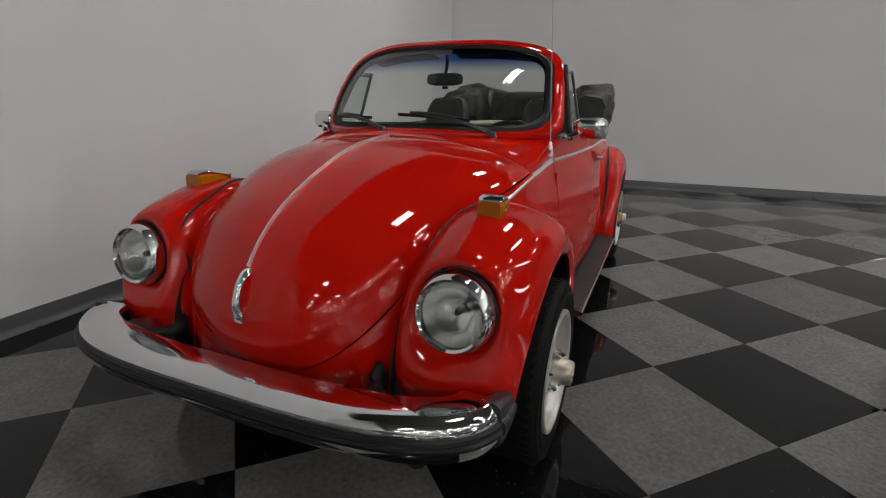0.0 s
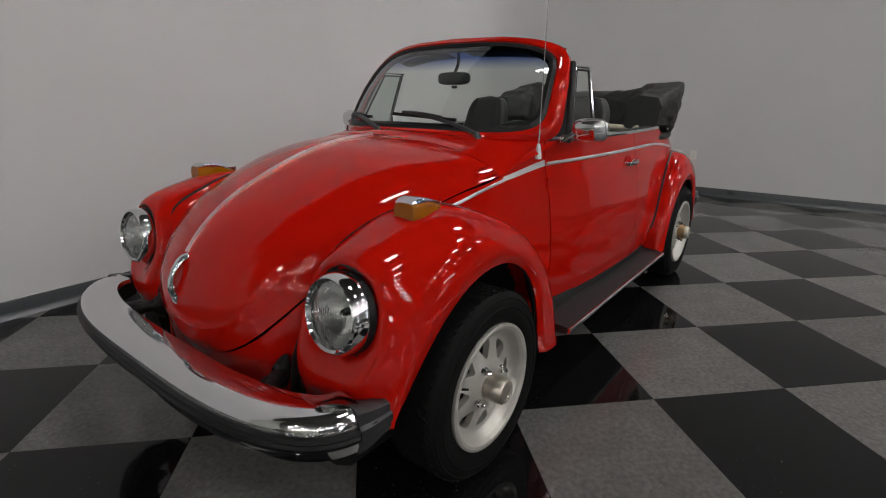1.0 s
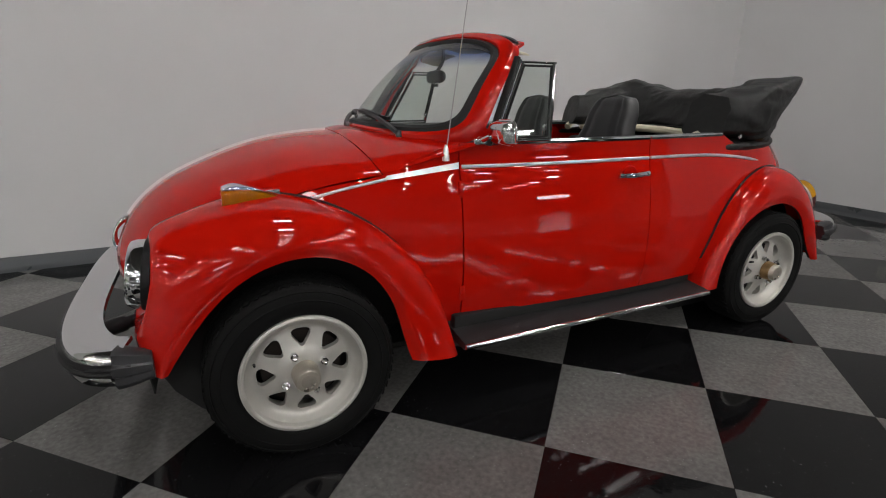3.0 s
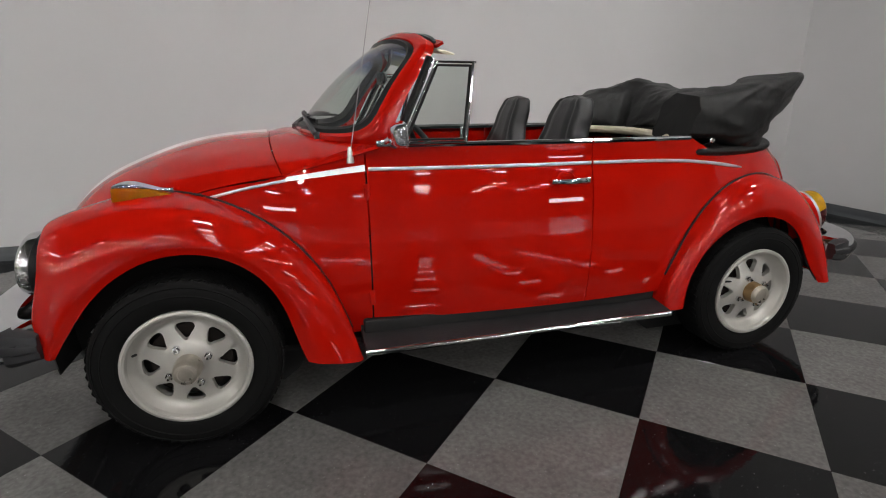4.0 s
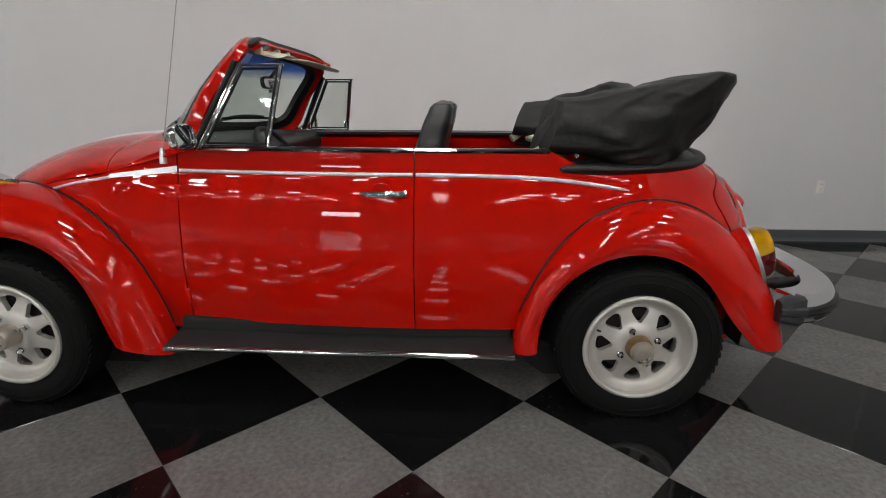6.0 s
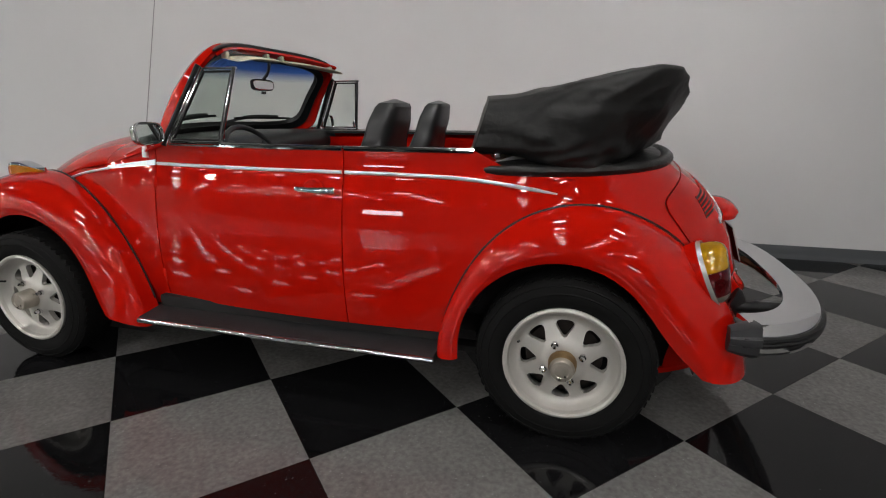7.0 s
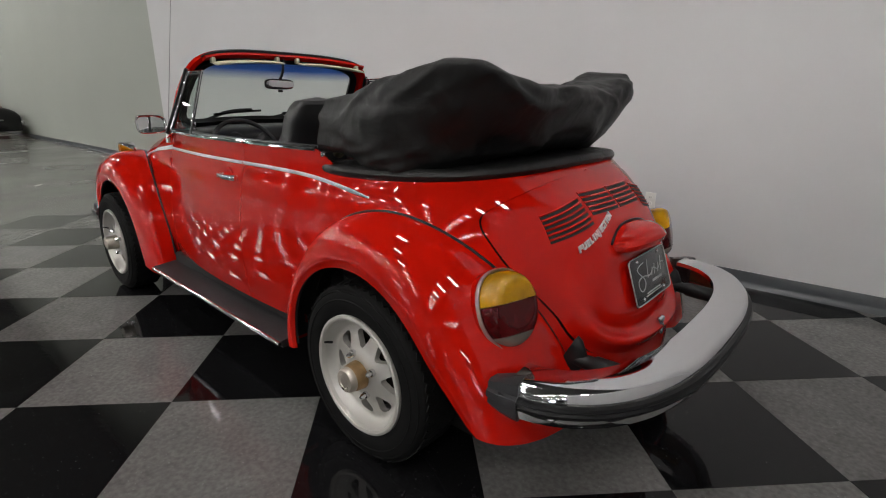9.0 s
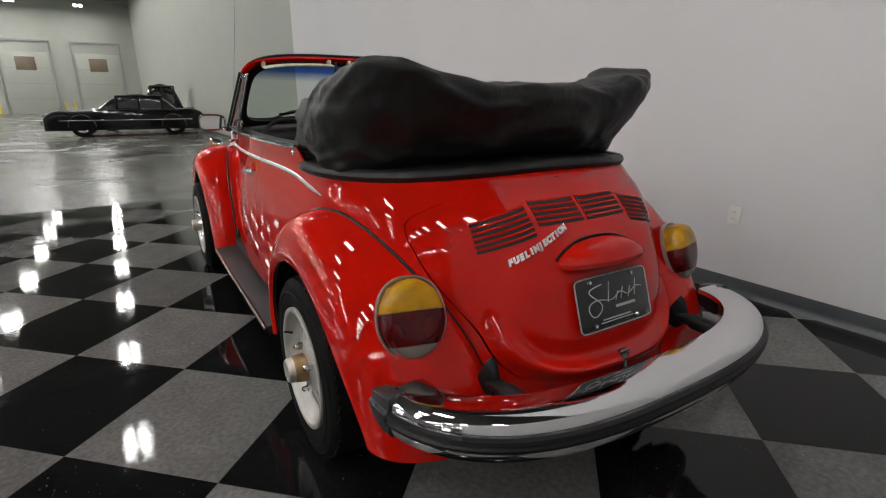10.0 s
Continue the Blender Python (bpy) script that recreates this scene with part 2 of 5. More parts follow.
def sheet(fn, nu, nv, thick=0.006, inside=(0.1, 0, 0.45), loop_u=False, loop_v=False, relax=0):
    """A bmesh sheet fn(s, t) over 0..1 x 0..1, given a thickness inwards (away from the side that faces out)."""
    cu, cv = (nu if loop_u else nu + 1), (nv if loop_v else nv + 1)
    verts = [Vector(fn(i / nu, j / nv)) for i in range(cu) for j in range(cv)]
    if relax:
        g = np.array([tuple(v) for v in verts]).reshape(cu, cv, 3)
        for _ in range(relax):
            g[1:-1, 1:-1] = 0.4 * g[1:-1, 1:-1] + 0.15 * (g[:-2, 1:-1] + g[2:, 1:-1] + g[1:-1, :-2] + g[1:-1, 2:])
            g[1:-1, 0] = 0.5 * g[1:-1, 0] + 0.25 * (g[:-2, 0] + g[2:, 0])
            g[1:-1, -1] = 0.5 * g[1:-1, -1] + 0.25 * (g[:-2, -1] + g[2:, -1])
        verts = [Vector(p) for p in g.reshape(-1, 3).tolist()]
    faces = []
    for i in range(nu):
        for j in range(nv):
            a, b = i, (i + 1) % cu
            c, d = j, (j + 1) % cv
            faces.append((a * cv + c, b * cv + c, b * cv + d, a * cv + d))
    bm = bmesh.new()
    vs = [bm.verts.new(v) for v in verts]
    for f in faces:
        try:
            bm.faces.new([vs[k] for k in f])
        except ValueError:
            pass
    bmesh.ops.remove_doubles(bm, verts=bm.verts[:], dist=1e-5)
    bmesh.ops.dissolve_degenerate(bm, edges=bm.edges[:], dist=1e-6)
    bmesh.ops.recalc_face_normals(bm, faces=bm.faces[:])
    bm.normal_update()
    if inside is not None:
        c = Vector(inside)
        if sum((f.calc_center_median() - c).normalized().dot(f.normal) * f.calc_area() for f in bm.faces) < 0:
            bmesh.ops.reverse_faces(bm, faces=bm.faces[:])
            bm.normal_update()
    if thick:
        old = bm.verts[:]
        rim = [e for e in bm.edges if e.is_boundary]
        under = {v: bm.verts.new(v.co - v.normal * thick) for v in old}
        for f in bm.faces[:]:
            bm.faces.new([under[v] for v in reversed(f.verts)])
        for e in rim:
            l = e.link_loops[0]
            a, b = l.vert, l.link_loop_next.vert
            bm.faces.new((b, a, under[a], under[b]))
        bm.normal_update()
    return bm


def box(size, centre=(0, 0, 0), bevel=0.0, segments=2):
    bm = bmesh.new()
    bmesh.ops.create_cube(bm, size=1, matrix=Matrix.Translation(centre) @ Matrix.Diagonal((*size, 1)))
    if bevel:
        bmesh.ops.bevel(bm, geom=bm.edges[:], offset=bevel, segments=segments, affect="EDGES", profile=0.5)
    return bm


def sweep(path, section, n, closed=False, cap=True, up=(0, 0, 1)):
    """Sweeps a closed section (x sideways, y up; or a function of the path's parameter) along path(t)."""
    count = n if closed else n + 1
    bm = bmesh.new()
    rings = []
    for i in range(count):
        t = i / n
        e = 0.5 / n
        p = Vector(path(t))
        a, b = Vector(path((t - e) % 1 if closed else max(0, t - e))), Vector(path((t + e) % 1 if closed else min(1, t + e)))
        d = (b - a).normalized()
        side = d.cross(Vector(up)).normalized()
        top = side.cross(d)
        sec = section(t) if callable(section) else section
        rings.append([bm.verts.new(p + side * x + top * y) for x, y in sec])
    m = len(rings[0])
    for i in range(n):
        r, q = rings[i], rings[(i + 1) % count]
        for k in range(m):
            bm.faces.new((r[k], r[(k + 1) % m], q[(k + 1) % m], q[k]))
    if cap and not closed:
        bm.faces.new(rings[0])
        bm.faces.new(list(reversed(rings[-1])))
    bmesh.ops.recalc_face_normals(bm, faces=bm.faces[:])
    return bm


def circle(r, n=10, ry=None):
    return [(r * math.cos(2 * math.pi * k / n), (ry or r) * math.sin(2 * math.pi * k / n)) for k in range(n)]


def lathe(profile, n=48, axis="Y"):
    """Turns a closed profile of (radius, along) round the axis Y."""
    bm = bmesh.new()
    rings = [[bm.verts.new((r * math.cos(2 * math.pi * k / n), a, r * math.sin(2 * math.pi * k / n))) for r, a in profile] for k in range(n)]
    m = len(profile)
    for k in range(n):
        p, q = rings[k], rings[(k + 1) % n]
        for j in range(m - 1):
            bm.faces.new((p[j], p[j + 1], q[j + 1], q[j]))
    bmesh.ops.remove_doubles(bm, verts=bm.verts[:], dist=1e-6)
    bmesh.ops.dissolve_degenerate(bm, edges=bm.edges[:], dist=1e-7)
    bmesh.ops.recalc_face_normals(bm, faces=bm.faces[:])
    return bm


def moved(bm, m):
    bmesh.ops.transform(bm, matrix=m, verts=bm.verts[:])
    return bm


def thing(name, label, category, group="", at=None):
    ob = new(name)
    if at is not None:
        ob.matrix_basis = at
    return tagged(ob, label, category, group)


# ---- the hall: walls, floor, ceiling ----
WALL_Y, WALL_X, EDGE_X, PAINT_X = 2.07, 4.70, -4.33, -7.6
FAR_X, REAR_X, FRONT_Y, BACK_Y, TOP, SCREEN_TOP = -60.0, 36.0, -46.0, 11.0, 10.6, 5.2
EAST_END = -4.0


def slab(name, x0, x1, y0, y1, z0, z1, material, label, category):
    return tagged(part(name, box((x1 - x0, y1 - y0, z1 - z0), ((x0 + x1) / 2, (y0 + y1) / 2, (z0 + z1) / 2)), material, flat=True), label, category, kind="structure")


# the showroom's walls are partitions; the hall and its lamps go on behind them
slab("wall_north", PAINT_X, WALL_X + 0.2, WALL_Y, WALL_Y + 0.2, 0, SCREEN_TOP + 1.2, GREY_WALL, "smooth light grey painted showroom wall", "wall")
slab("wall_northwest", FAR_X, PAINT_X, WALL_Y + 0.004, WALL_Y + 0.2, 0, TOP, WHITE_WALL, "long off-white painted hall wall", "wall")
slab("wall_east", WALL_X, WALL_X + 0.2, EAST_END, WALL_Y, 0, SCREEN_TOP, GREY_WALL, "light grey painted showroom end wall", "wall")
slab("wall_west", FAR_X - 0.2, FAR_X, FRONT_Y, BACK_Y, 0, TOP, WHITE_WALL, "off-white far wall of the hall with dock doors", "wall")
# south wall is unseen; its dark colour stands for unlit depth in reflections
slab("wall_south", FAR_X - 0.2, REAR_X + 0.2, FRONT_Y - 0.2, FRONT_Y, 0, TOP, UNLIT_WALL, "unseen hall wall, dark grey in place of unlit depth", "wall")
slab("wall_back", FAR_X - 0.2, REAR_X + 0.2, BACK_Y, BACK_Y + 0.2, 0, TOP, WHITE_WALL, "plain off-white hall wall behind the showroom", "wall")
slab("wall_rear", REAR_X, REAR_X + 0.2, FRONT_Y, BACK_Y, 0, TOP, WHITE_WALL, "plain off-white hall end wall", "wall")
slab("ceiling", FAR_X - 0.2, REAR_X + 0.2, FRONT_Y - 0.2, BACK_Y + 0.2, TOP, TOP + 0.2, CEILING, "dark high hall ceiling", "ceiling")
slab("floor", FAR_X - 0.2, REAR_X + 0.2, FRONT_Y - 0.2, BACK_Y + 0.2, -0.2, -0.006, CONCRETE, "polished grey concrete hall floor", "floor")


def base_profile(name, a, b, inward, label):
    """Coved vinyl base along a wall from a to b; inward points into the room."""
    a, b, n = Vector((*a, 0)), Vector((*b, 0)), Vector((*inward, 0))
    sec = [(0.0, 0.0), (0.035, 0.0), (0.030, 0.006), (0.014, 0.022), (0.010, 0.04), (0.010, 0.098), (0.007, 0.103), (0.0, 0.103)]
    bm = bmesh.new()
    ends = [[bm.verts.new(p + n * x + Vector((0, 0, z))) for x, z in sec] for p in (a, b)]
    k = len(sec)
    for i in range(k):
        bm.faces.new((ends[0][i], ends[0][(i + 1) % k], ends[1][(i + 1) % k], ends[1][i]))
    bm.faces.new(ends[0])
    bm.faces.new(list(reversed(ends[1])))
    bmesh.ops.recalc_face_normals(bm, faces=bm.faces[:])
    tagged(part(name, bm, BASE), label, "baseboard", kind="structure")


base_profile("baseboard_north", (FAR_X, WALL_Y - 0.001), (WALL_X, WALL_Y - 0.001), (0, -1), "dark grey coved vinyl baseboard")
base_profile("baseboard_east", (WALL_X - 0.001, EAST_END), (WALL_X - 0.001, WALL_Y - 0.03), (-1, 0), "dark grey coved vinyl baseboard")


def lamp_fixture():
    ob = thing("ceiling_light", "bright fluorescent high-bay ceiling light with two broad tubes", "ceiling light", "ceiling lights of the hall")
    part("housing", box((1.52, 0.74, 0.06), (0, 0, 0.07), 0.01), STEEL, ob)
    for s in (-0.2, 0.2):
        part("tube", box((1.44, 0.22, 0.010), (0, s, 0.030)), TUBE, ob, "glowing pair of tubes")
    for s in (-0.6, 0.6):
        part("hanger", box((0.02, 0.02, 1.01), (s, 0, 0.595)), STEEL, ob)
    return ob


LAMP_XS = [-0.1 - 7.1 * k for k in range(-2, 9)]
LAMP_YS = [-2.05 - 4.9 * k for k in range(0, 9)]
OUT = {(0, 0), (0, 1), (3, 0), (3, 1), (3, 2), (4, 1)}
first = lamp_fixture()
first.matrix_basis = pose(LAMP_XS[2], LAMP_YS[0], 9.5)
for i, x in enumerate(LAMP_XS):
    for j, y in enumerate(LAMP_YS):
        # a few lamps towards the west are out
        if (i, j) not in OUT | {(2, 0)}:
            copy_thing(first, pose(x, y, 9.5))


def shop_window(name, x):
    """A wide low band of daylit panes in the south wall, behind the camera."""
    ob = tagged(new(name), "wide daylit window band in a steel frame", "window", kind="structure")
    ob.matrix_basis = pose(x, FRONT_Y, 4.2)
    for k in range(5):
        part("pane", box((1.22, 0.02, 1.2), (1.3 * (k - 2), 0.03, 0)), DAYLIGHT, ob, "bright daylit pane")
    for k in range(6):
        part("mullion", box((0.08, 0.08, 1.2), (1.3 * (k - 2.5), 0.04, 0)), STEEL, ob)
    for z in (-0.65, 0.65):
        part("window_rail", box((6.6, 0.1, 0.1), (0, 0.05, z)), STEEL, ob)


shop_window("window_1", -15.5)
shop_window("window_2", 23.5)


def outlet(x, y, z, turn, label):
    ob = thing("wall_outlet", label, "outlet", "wall outlets", pose(x, y, z, 0, 0, turn))
    part("cover_plate", box((0.075, 0.007, 0.118), (0, -0.0035, 0), 0.003), OUTLET, ob)
    for s in (0.022, -0.022):
        sock = part("socket", moved(lathe([(0, 0), (0.016, 0), (0.0165, 0.004), (0, 0.004)], 20), pose(0, -0.011, s)), OUTLET, ob)
        for d in (-0.006, 0.006):
            part("slot", box((0.002, 0.002, 0.008), (d, -0.012, s + 0.003)), DARK, sock)
    return ob


for x in (1.20, -3.15, 3.80):
    outlet(x, WALL_Y, 0.50, 0, "white duplex wall outlet low on the grey wall")
for y in (0.08, -0.105):
    outlet(WALL_X, y, 0.50, -90, "white wall outlet beside another on the grey wall")


def dock_door(y):
    ob = thing("dock_door", "tall white overhead door with a window and steel tracks", "door", "dock doors in the far wall", pose(FAR_X, y, 0))
    part("door_leaf", box((0.06, 3.6, 5.6), (0.03, 0, 2.8), 0.01), WHITE_WALL, ob)
    for z in (1.4, 2.8, 4.2):
        part("joint", box((0.02, 3.6, 0.03), (0.065, 0, z)), STEEL, ob)
    part("window", box((0.03, 1.5, 1.2), (0.075, 0, 4.6), 0.01), GLASS_DARK, ob, "small tinted window")
    for s in (-2.0, 2.0):
        part("track", box((0.12, 0.12, 6.6), (0.08, s, 3.3)), STEEL, ob)
    part("top_bar", box((0.14, 4.2, 0.16), (0.08, 0, 6.65)), STEEL, ob)


GLASS_DARK = mat("tinted_window", (0.16, 0.13, 0.09), 0.15, var=0.2)
YELLOW = mat("yellow_safety_paint", (0.62, 0.50, 0.05), 0.45, var=0.1)
for y in (-1.3, -7.0, -12.7):
    dock_door(y)
    for s in (-2.5, 2.5):
        post = tagged(part("bollard", moved(lathe([(0, 0), (0.09, 0), (0.09, 1.08), (0.07, 1.15), (0, 1.17)], 16), pose(FAR_X + 0.8, y + s, 0, 90)), YELLOW), "yellow painted steel bollard beside a dock door", "bollard", "bollards")


# ---- the car: body surfaces, u to the rear, v to the right, w up ----
CAR = thing("convertible_car", "bright red vintage two-door convertible with its black soft top folded", "car", at=pose(0, 0.055, 0, 0, 0, -1.2))
IN = (0.1, 0, 0.45)

hood_c = spline([(-0.915, 1.056), (-1.07, 1.046), (-1.22, 1.022), (-1.44, 0.945), (-1.61, 0.855), (-1.71, 0.765), (-1.775, 0.66), (-1.80, 0.56), (-1.79, 0.47), (-1.768, 0.425)])
hood_e = spline([(-0.855, 0.583, 0.930), (-1.02, 0.565, 0.905), (-1.20, 0.53, 0.860), (-1.38, 0.485, 0.79), (-1.545, 0.435, 0.70), (-1.655, 0.365, 0.60), (-1.73, 0.265, 0.505), (-1.76, 0.14, 0.445), (-1.768, 0.0, 0.425)])
SWEEP = radians(77)


def hood_point(t, q):
    """t along the hood from the cowl to the nose, q across from -1 to 1."""
    c2, e = hood_c(t), hood_e(t)
    th = abs(q) * SWEEP
    a, b = math.sin(th) / math.sin(SWEEP), (1 - math.cos(th)) / (1 - math.cos(SWEEP))
    return Vector((lerp(c2[0], e[0], b), math.copysign(e[1] * a, q), lerp(c2[1], e[2], b)))


def hood_fn(s, r):
    t, q = s, 2 * r - 1
    p = hood_point(t, q)
    # the pressed step that follows the hood's lower edge
    k = (abs(q) ** 5 + min(1, max(0, (t - 0.55) / 0.45)) ** 5) ** 0.2
    step = 1 / (1 + math.exp((k - 0.80) * 60))
    n = Vector((-0.75, 0.5 * q, 0.45)).normalized()
    return p + n * (0.009 * step * min(1, max(0, (t - 0.25) / 0.3)))


HOOD = part("hood", sheet(hood_fn, 150, 150, 0.006, IN), PAINT, CAR, "rounded red front lid with a chrome centre strip")

side_v = curve([-0.95, -0.75, -0.55, -0.3, 0.0, 0.25, 0.5, 0.7, 0.9], [0.598, 0.628, 0.655, 0.683, 0.7055, 0.7125, 0.710, 0.7015, 0.690])
side_w = curve([0.25, 0.33, 0.40, 0.55, 0.685, 0.80, 0.87, 0.94, 1.04], [-0.040, -0.022, -0.010, 0.001, -0.006, -0.020, -0.033, -0.051, -0.058])


def side_point(u, w, s):
    return Vector((u, s * (side_v(u) + side_w(w)), w))


def belt_w(u):
    return 1.035


def screen_base(a):
    return Vector((-0.79 + 0.29 * abs(a) ** 2.3, 0.622 * a, 1.068 - 0.033 * a * a))


def screen_head(a):
    return Vector((-0.36 + 0.11 * abs(a) ** 2.2, 0.548 * a, 1.470 - 0.050 * abs(a) ** 3))


def screen_point(a, b, out=0.0):
    p = screen_base(a).lerp(screen_head(a), b)
    bulge = 0.030 * math.sin(math.pi * min(max(b, 0), 1))
    n = Vector((-0.72, 0.35 * a, 0.58)).normalized()
    return p + n * (bulge + out)


def hood_rear(q):
    return hood_point(0, q)


def cowl_fn(s, r):
    q = 2 * r - 1
    a = hood_rear(q) + Vector((0.004, 0, 0.001))
    b = screen_base(q) + Vector((0.02, 0, -0.006))
    p = a.lerp(b, s)
    return p + Vector((0, 0, 0.012 * math.sin(math.pi * s) * (1 - q * q)))


COWL = part("cowl", sheet(cowl_fn, 12, 48, 0.006, IN), PAINT, CAR)

DOOR_A, DOOR_B = -0.548, 0.385
top_line = spline([(-1.70, 0.30, 0.525), (-1.655, 0.370, 0.596), (-1.545, 0.440, 0.696), (-1.38, 0.490, 0.786), (-1.20, 0.535, 0.856), (-1.02, 0.570, 0.901), (-0.853, 0.591, 0.925), (-0.78, 0.602, 0.955), (-0.66, 0.615, 1.005), (DOOR_A - 0.004, 0.628, 1.034)])
low_v = curve([-1.70, -1.2, -0.85, -0.55], [0.34, 0.50, 0.60, 0.645])


def front_quarter_fn(sign):
    def fn(s, r):
        p = top_line(s)
        low = Vector((p[0], low_v(p[0]), 0.28))
        q = Vector((p[0], lerp(low[1], p[1], r), lerp(0.28, p[2], r)))
        k = min(1, max(0, (p[0] + 0.98) / 0.40))
        k = k * k * (3 - 2 * k)
        q[1] += 0.040 * math.sin(math.pi * min(1, r * 1.02)) ** 0.7 * (0.5 + 0.5 * min(1, max(0, (p[0] + 1.4) / 0.85)))
        q[1] = lerp(q[1], side_v(q[0]) + side_w(q[2]), k)
        return Vector((q[0], sign * q[1], q[2]))
    return fn


for sign in (-1, 1):
    shell = sheet(front_quarter_fn(sign), 66, 40, 0.006, IN, relax=12)
    arch = [f for f in shell.faces if math.hypot(f.calc_center_median()[0] + 1.215, f.calc_center_median()[2] - 0.33) < 0.46]
    bmesh.ops.delete(shell, geom=arch, context="FACES")
    part("front_quarter_panel", shell, PAINT, CAR)


def front_quarter_at(u, w):
    # half width of the front quarter panel at that length and height
    lo, hi = 0.3, 1.0
    for _ in range(30):
        m = (lo + hi) / 2
        lo, hi = (m, hi) if top_line(m)[0] < u else (lo, m)
    return abs(front_quarter_fn(1)(lo, min(1, (w - 0.28) / (top_line(lo)[2] - 0.28)))[1])


def apron_fn(s, r):
    # the panel under the hood, between the front fenders
    q = 2 * r - 1
    v = 0.43 * abs(q)
    lo, hi = 0.45, 1.0
    for _ in range(30):
        m = (lo + hi) / 2
        lo, hi = (m, hi) if hood_e(m)[1] > v else (lo, m)
    e = hood_e(lo)
    top = Vector((e[0] + 0.012, 0.43 * q, e[2] - 0.006))
    low = Vector((-1.735 + 0.10 * q * q, 0.43 * q, 0.29))
    p = top.lerp(low, s)
    p[0] -= 0.015 * math.sin(math.pi * s)
    return p


part("front_apron", sheet(apron_fn, 10, 48, 0.006, IN), PAINT, CAR)


def door_fn(sign):
    def fn(s, r):
        u = lerp(DOOR_A + 0.002, DOOR_B - 0.0015, s)
        w = lerp(0.335, belt_w(u), r)
        return side_point(u, w, sign)
    return fn


# rear shell: one surface for the quarters, the lid and the apron
rear_u = curve([0.19, 0.28, 0.36, 0.42, 0.55, 0.70, 0.80, 0.90, 0.97, 1.02], [1.925, 1.940, 1.945, 1.938, 1.885, 1.835, 1.785, 1.705, 1.62, 1.55])
rear_n = curve([0.28, 0.6, 0.9, 1.02], [2.3, 2.5, 2.8, 2.9])


def rear_side(w):
    return side_v(0.9) + side_w(w)


def rear_point(v, w, out=0.0):
    """The point of the rear shell at that width and height."""
    V, n, uc = rear_side(w), rear_n(w), rear_u(w)
    k = min(1, abs(v) / V)
    u = 0.9 + (uc - 0.9) * (1 - k**n) ** (1 / n)
    nx, ny = 1 - 0.6 * k**2, math.copysign(k**2, v) if v else 0
    nn = Vector((nx, ny, 0.35)).normalized()
    return Vector((u, v, w)) + nn * out


LID_LOW, LID_TOP = 0.405, 0.964
lid_half = smooth([0.405, 0.411, 0.43, 0.465, 0.50, 0.567, 0.638, 0.705, 0.779, 0.837, 0.857, 0.876, 0.892, 0.908, 0.925, 0.941, 0.952, 0.960, 0.964], [0.0, 0.12, 0.27, 0.345, 0.372, 0.400, 0.445, 0.485, 0.511, 0.520, 0.515, 0.498, 0.470, 0.432, 0.376, 0.300, 0.215, 0.120, 0.0])


def rim_w(v):
    """Height of the body's rear rim, under the folded top."""
    k = min(1, abs(v) / 0.66)
    return 0.982 - 0.030 * k**2


quarter_top = smooth([0.86, 0.885, 0.93, 1.03, 1.10], [1.035, 1.033, 1.014, 0.966, 0.955])


def rear_quarter_fn(sign):
    def fn(s, r):
        r = 1 - (1 - r) ** 1.5
        if s < 0.42:
            u = lerp(DOOR_B + 0.0025, 0.9, s / 0.42)
            w = lerp(0.335 - 0.135 * max(0, (u - 0.82) / 0.08), quarter_top(u), r)
            return side_point(u, w, sign)
        k = (s - 0.42) / 0.58
        v0 = rear_side(0.97) * math.cos(lerp(0, 1.571, k))
        u0 = rear_point(v0, 0.97)[0]
        top = max(rim_w(v0), quarter_top(u0))
        w = lerp(0.200, top, r)
        V2 = rear_side(w)
        half2 = max(lid_half(w) + 0.0025, 0.0) if LID_LOW < w < LID_TOP else 0.0
        v = V2 * math.cos(lerp(0, math.acos(min(1, half2 / V2)), k))
        p = rear_point(v, w)
        p[1] *= sign
        return p
    return fn


for sign in (-1, 1):
    shell = sheet(rear_quarter_fn(sign), 100, 110, 0.006, IN)
    mid = {f: f.calc_center_median() for f in shell.faces}
    arch = [f for f, c in mid.items() if math.hypot(c[0] - 1.235, c[2] - 0.33) < (0.437 if c[0] < 1.3 else 0.40)]
    bmesh.ops.delete(shell, geom=arch, context="FACES")
    part("rear_quarter_panel", shell, PAINT, CAR)
part("inner_shell", sheet(lambda s, r: rear_point(lerp(-0.54, 0.54, s), lerp(0.39, 0.97, r), -0.03), 40, 24, 0.004, IN), DARK, CAR)


def lid_out(v, w):
    """How far the rear lid stands proud: a raised centre panel, a rolled lower lip and flutes between."""
    a = abs(v)
    d = ((a / 0.325) ** 4 + (max(0, 0.72 - w) / 0.21) ** 4) ** 0.25
    panel = 1 / (1 + math.exp((d - 1) * 24)) * min(1, max(0, (0.93 - w) / 0.26))
    d2 = ((a / 0.385) ** 4 + (max(0, 0.66 - w) / 0.235) ** 4) ** 0.25
    lip = math.exp(-((d2 - 0.90) / 0.085) ** 2) * min(1, max(0, (0.68 - w) / 0.16))
    return 0.003 + 0.026 * panel + 0.036 * lip


def lid_point(v, w, out=0.0):
    return rear_point(v, w, lid_out(v, w) + out)


def lid_fn(s, r):
    w = lerp(LID_LOW + 0.001, LID_TOP - 0.001, 0.5 - 0.5 * math.cos(math.pi * r))
    q = 2 * s - 1
    return lid_point(q * max(lid_half(w) - 0.001, 0.003), w)


LID = part("rear_lid", sheet(lid_fn, 96, 110, 0.006, IN), PAINT, CAR, "red ribbed rear lid with rows of louvres")


# ---- fenders ----
LAMP = (-1.657, 0.603, 0.670)  # middle of the headlamp's seat


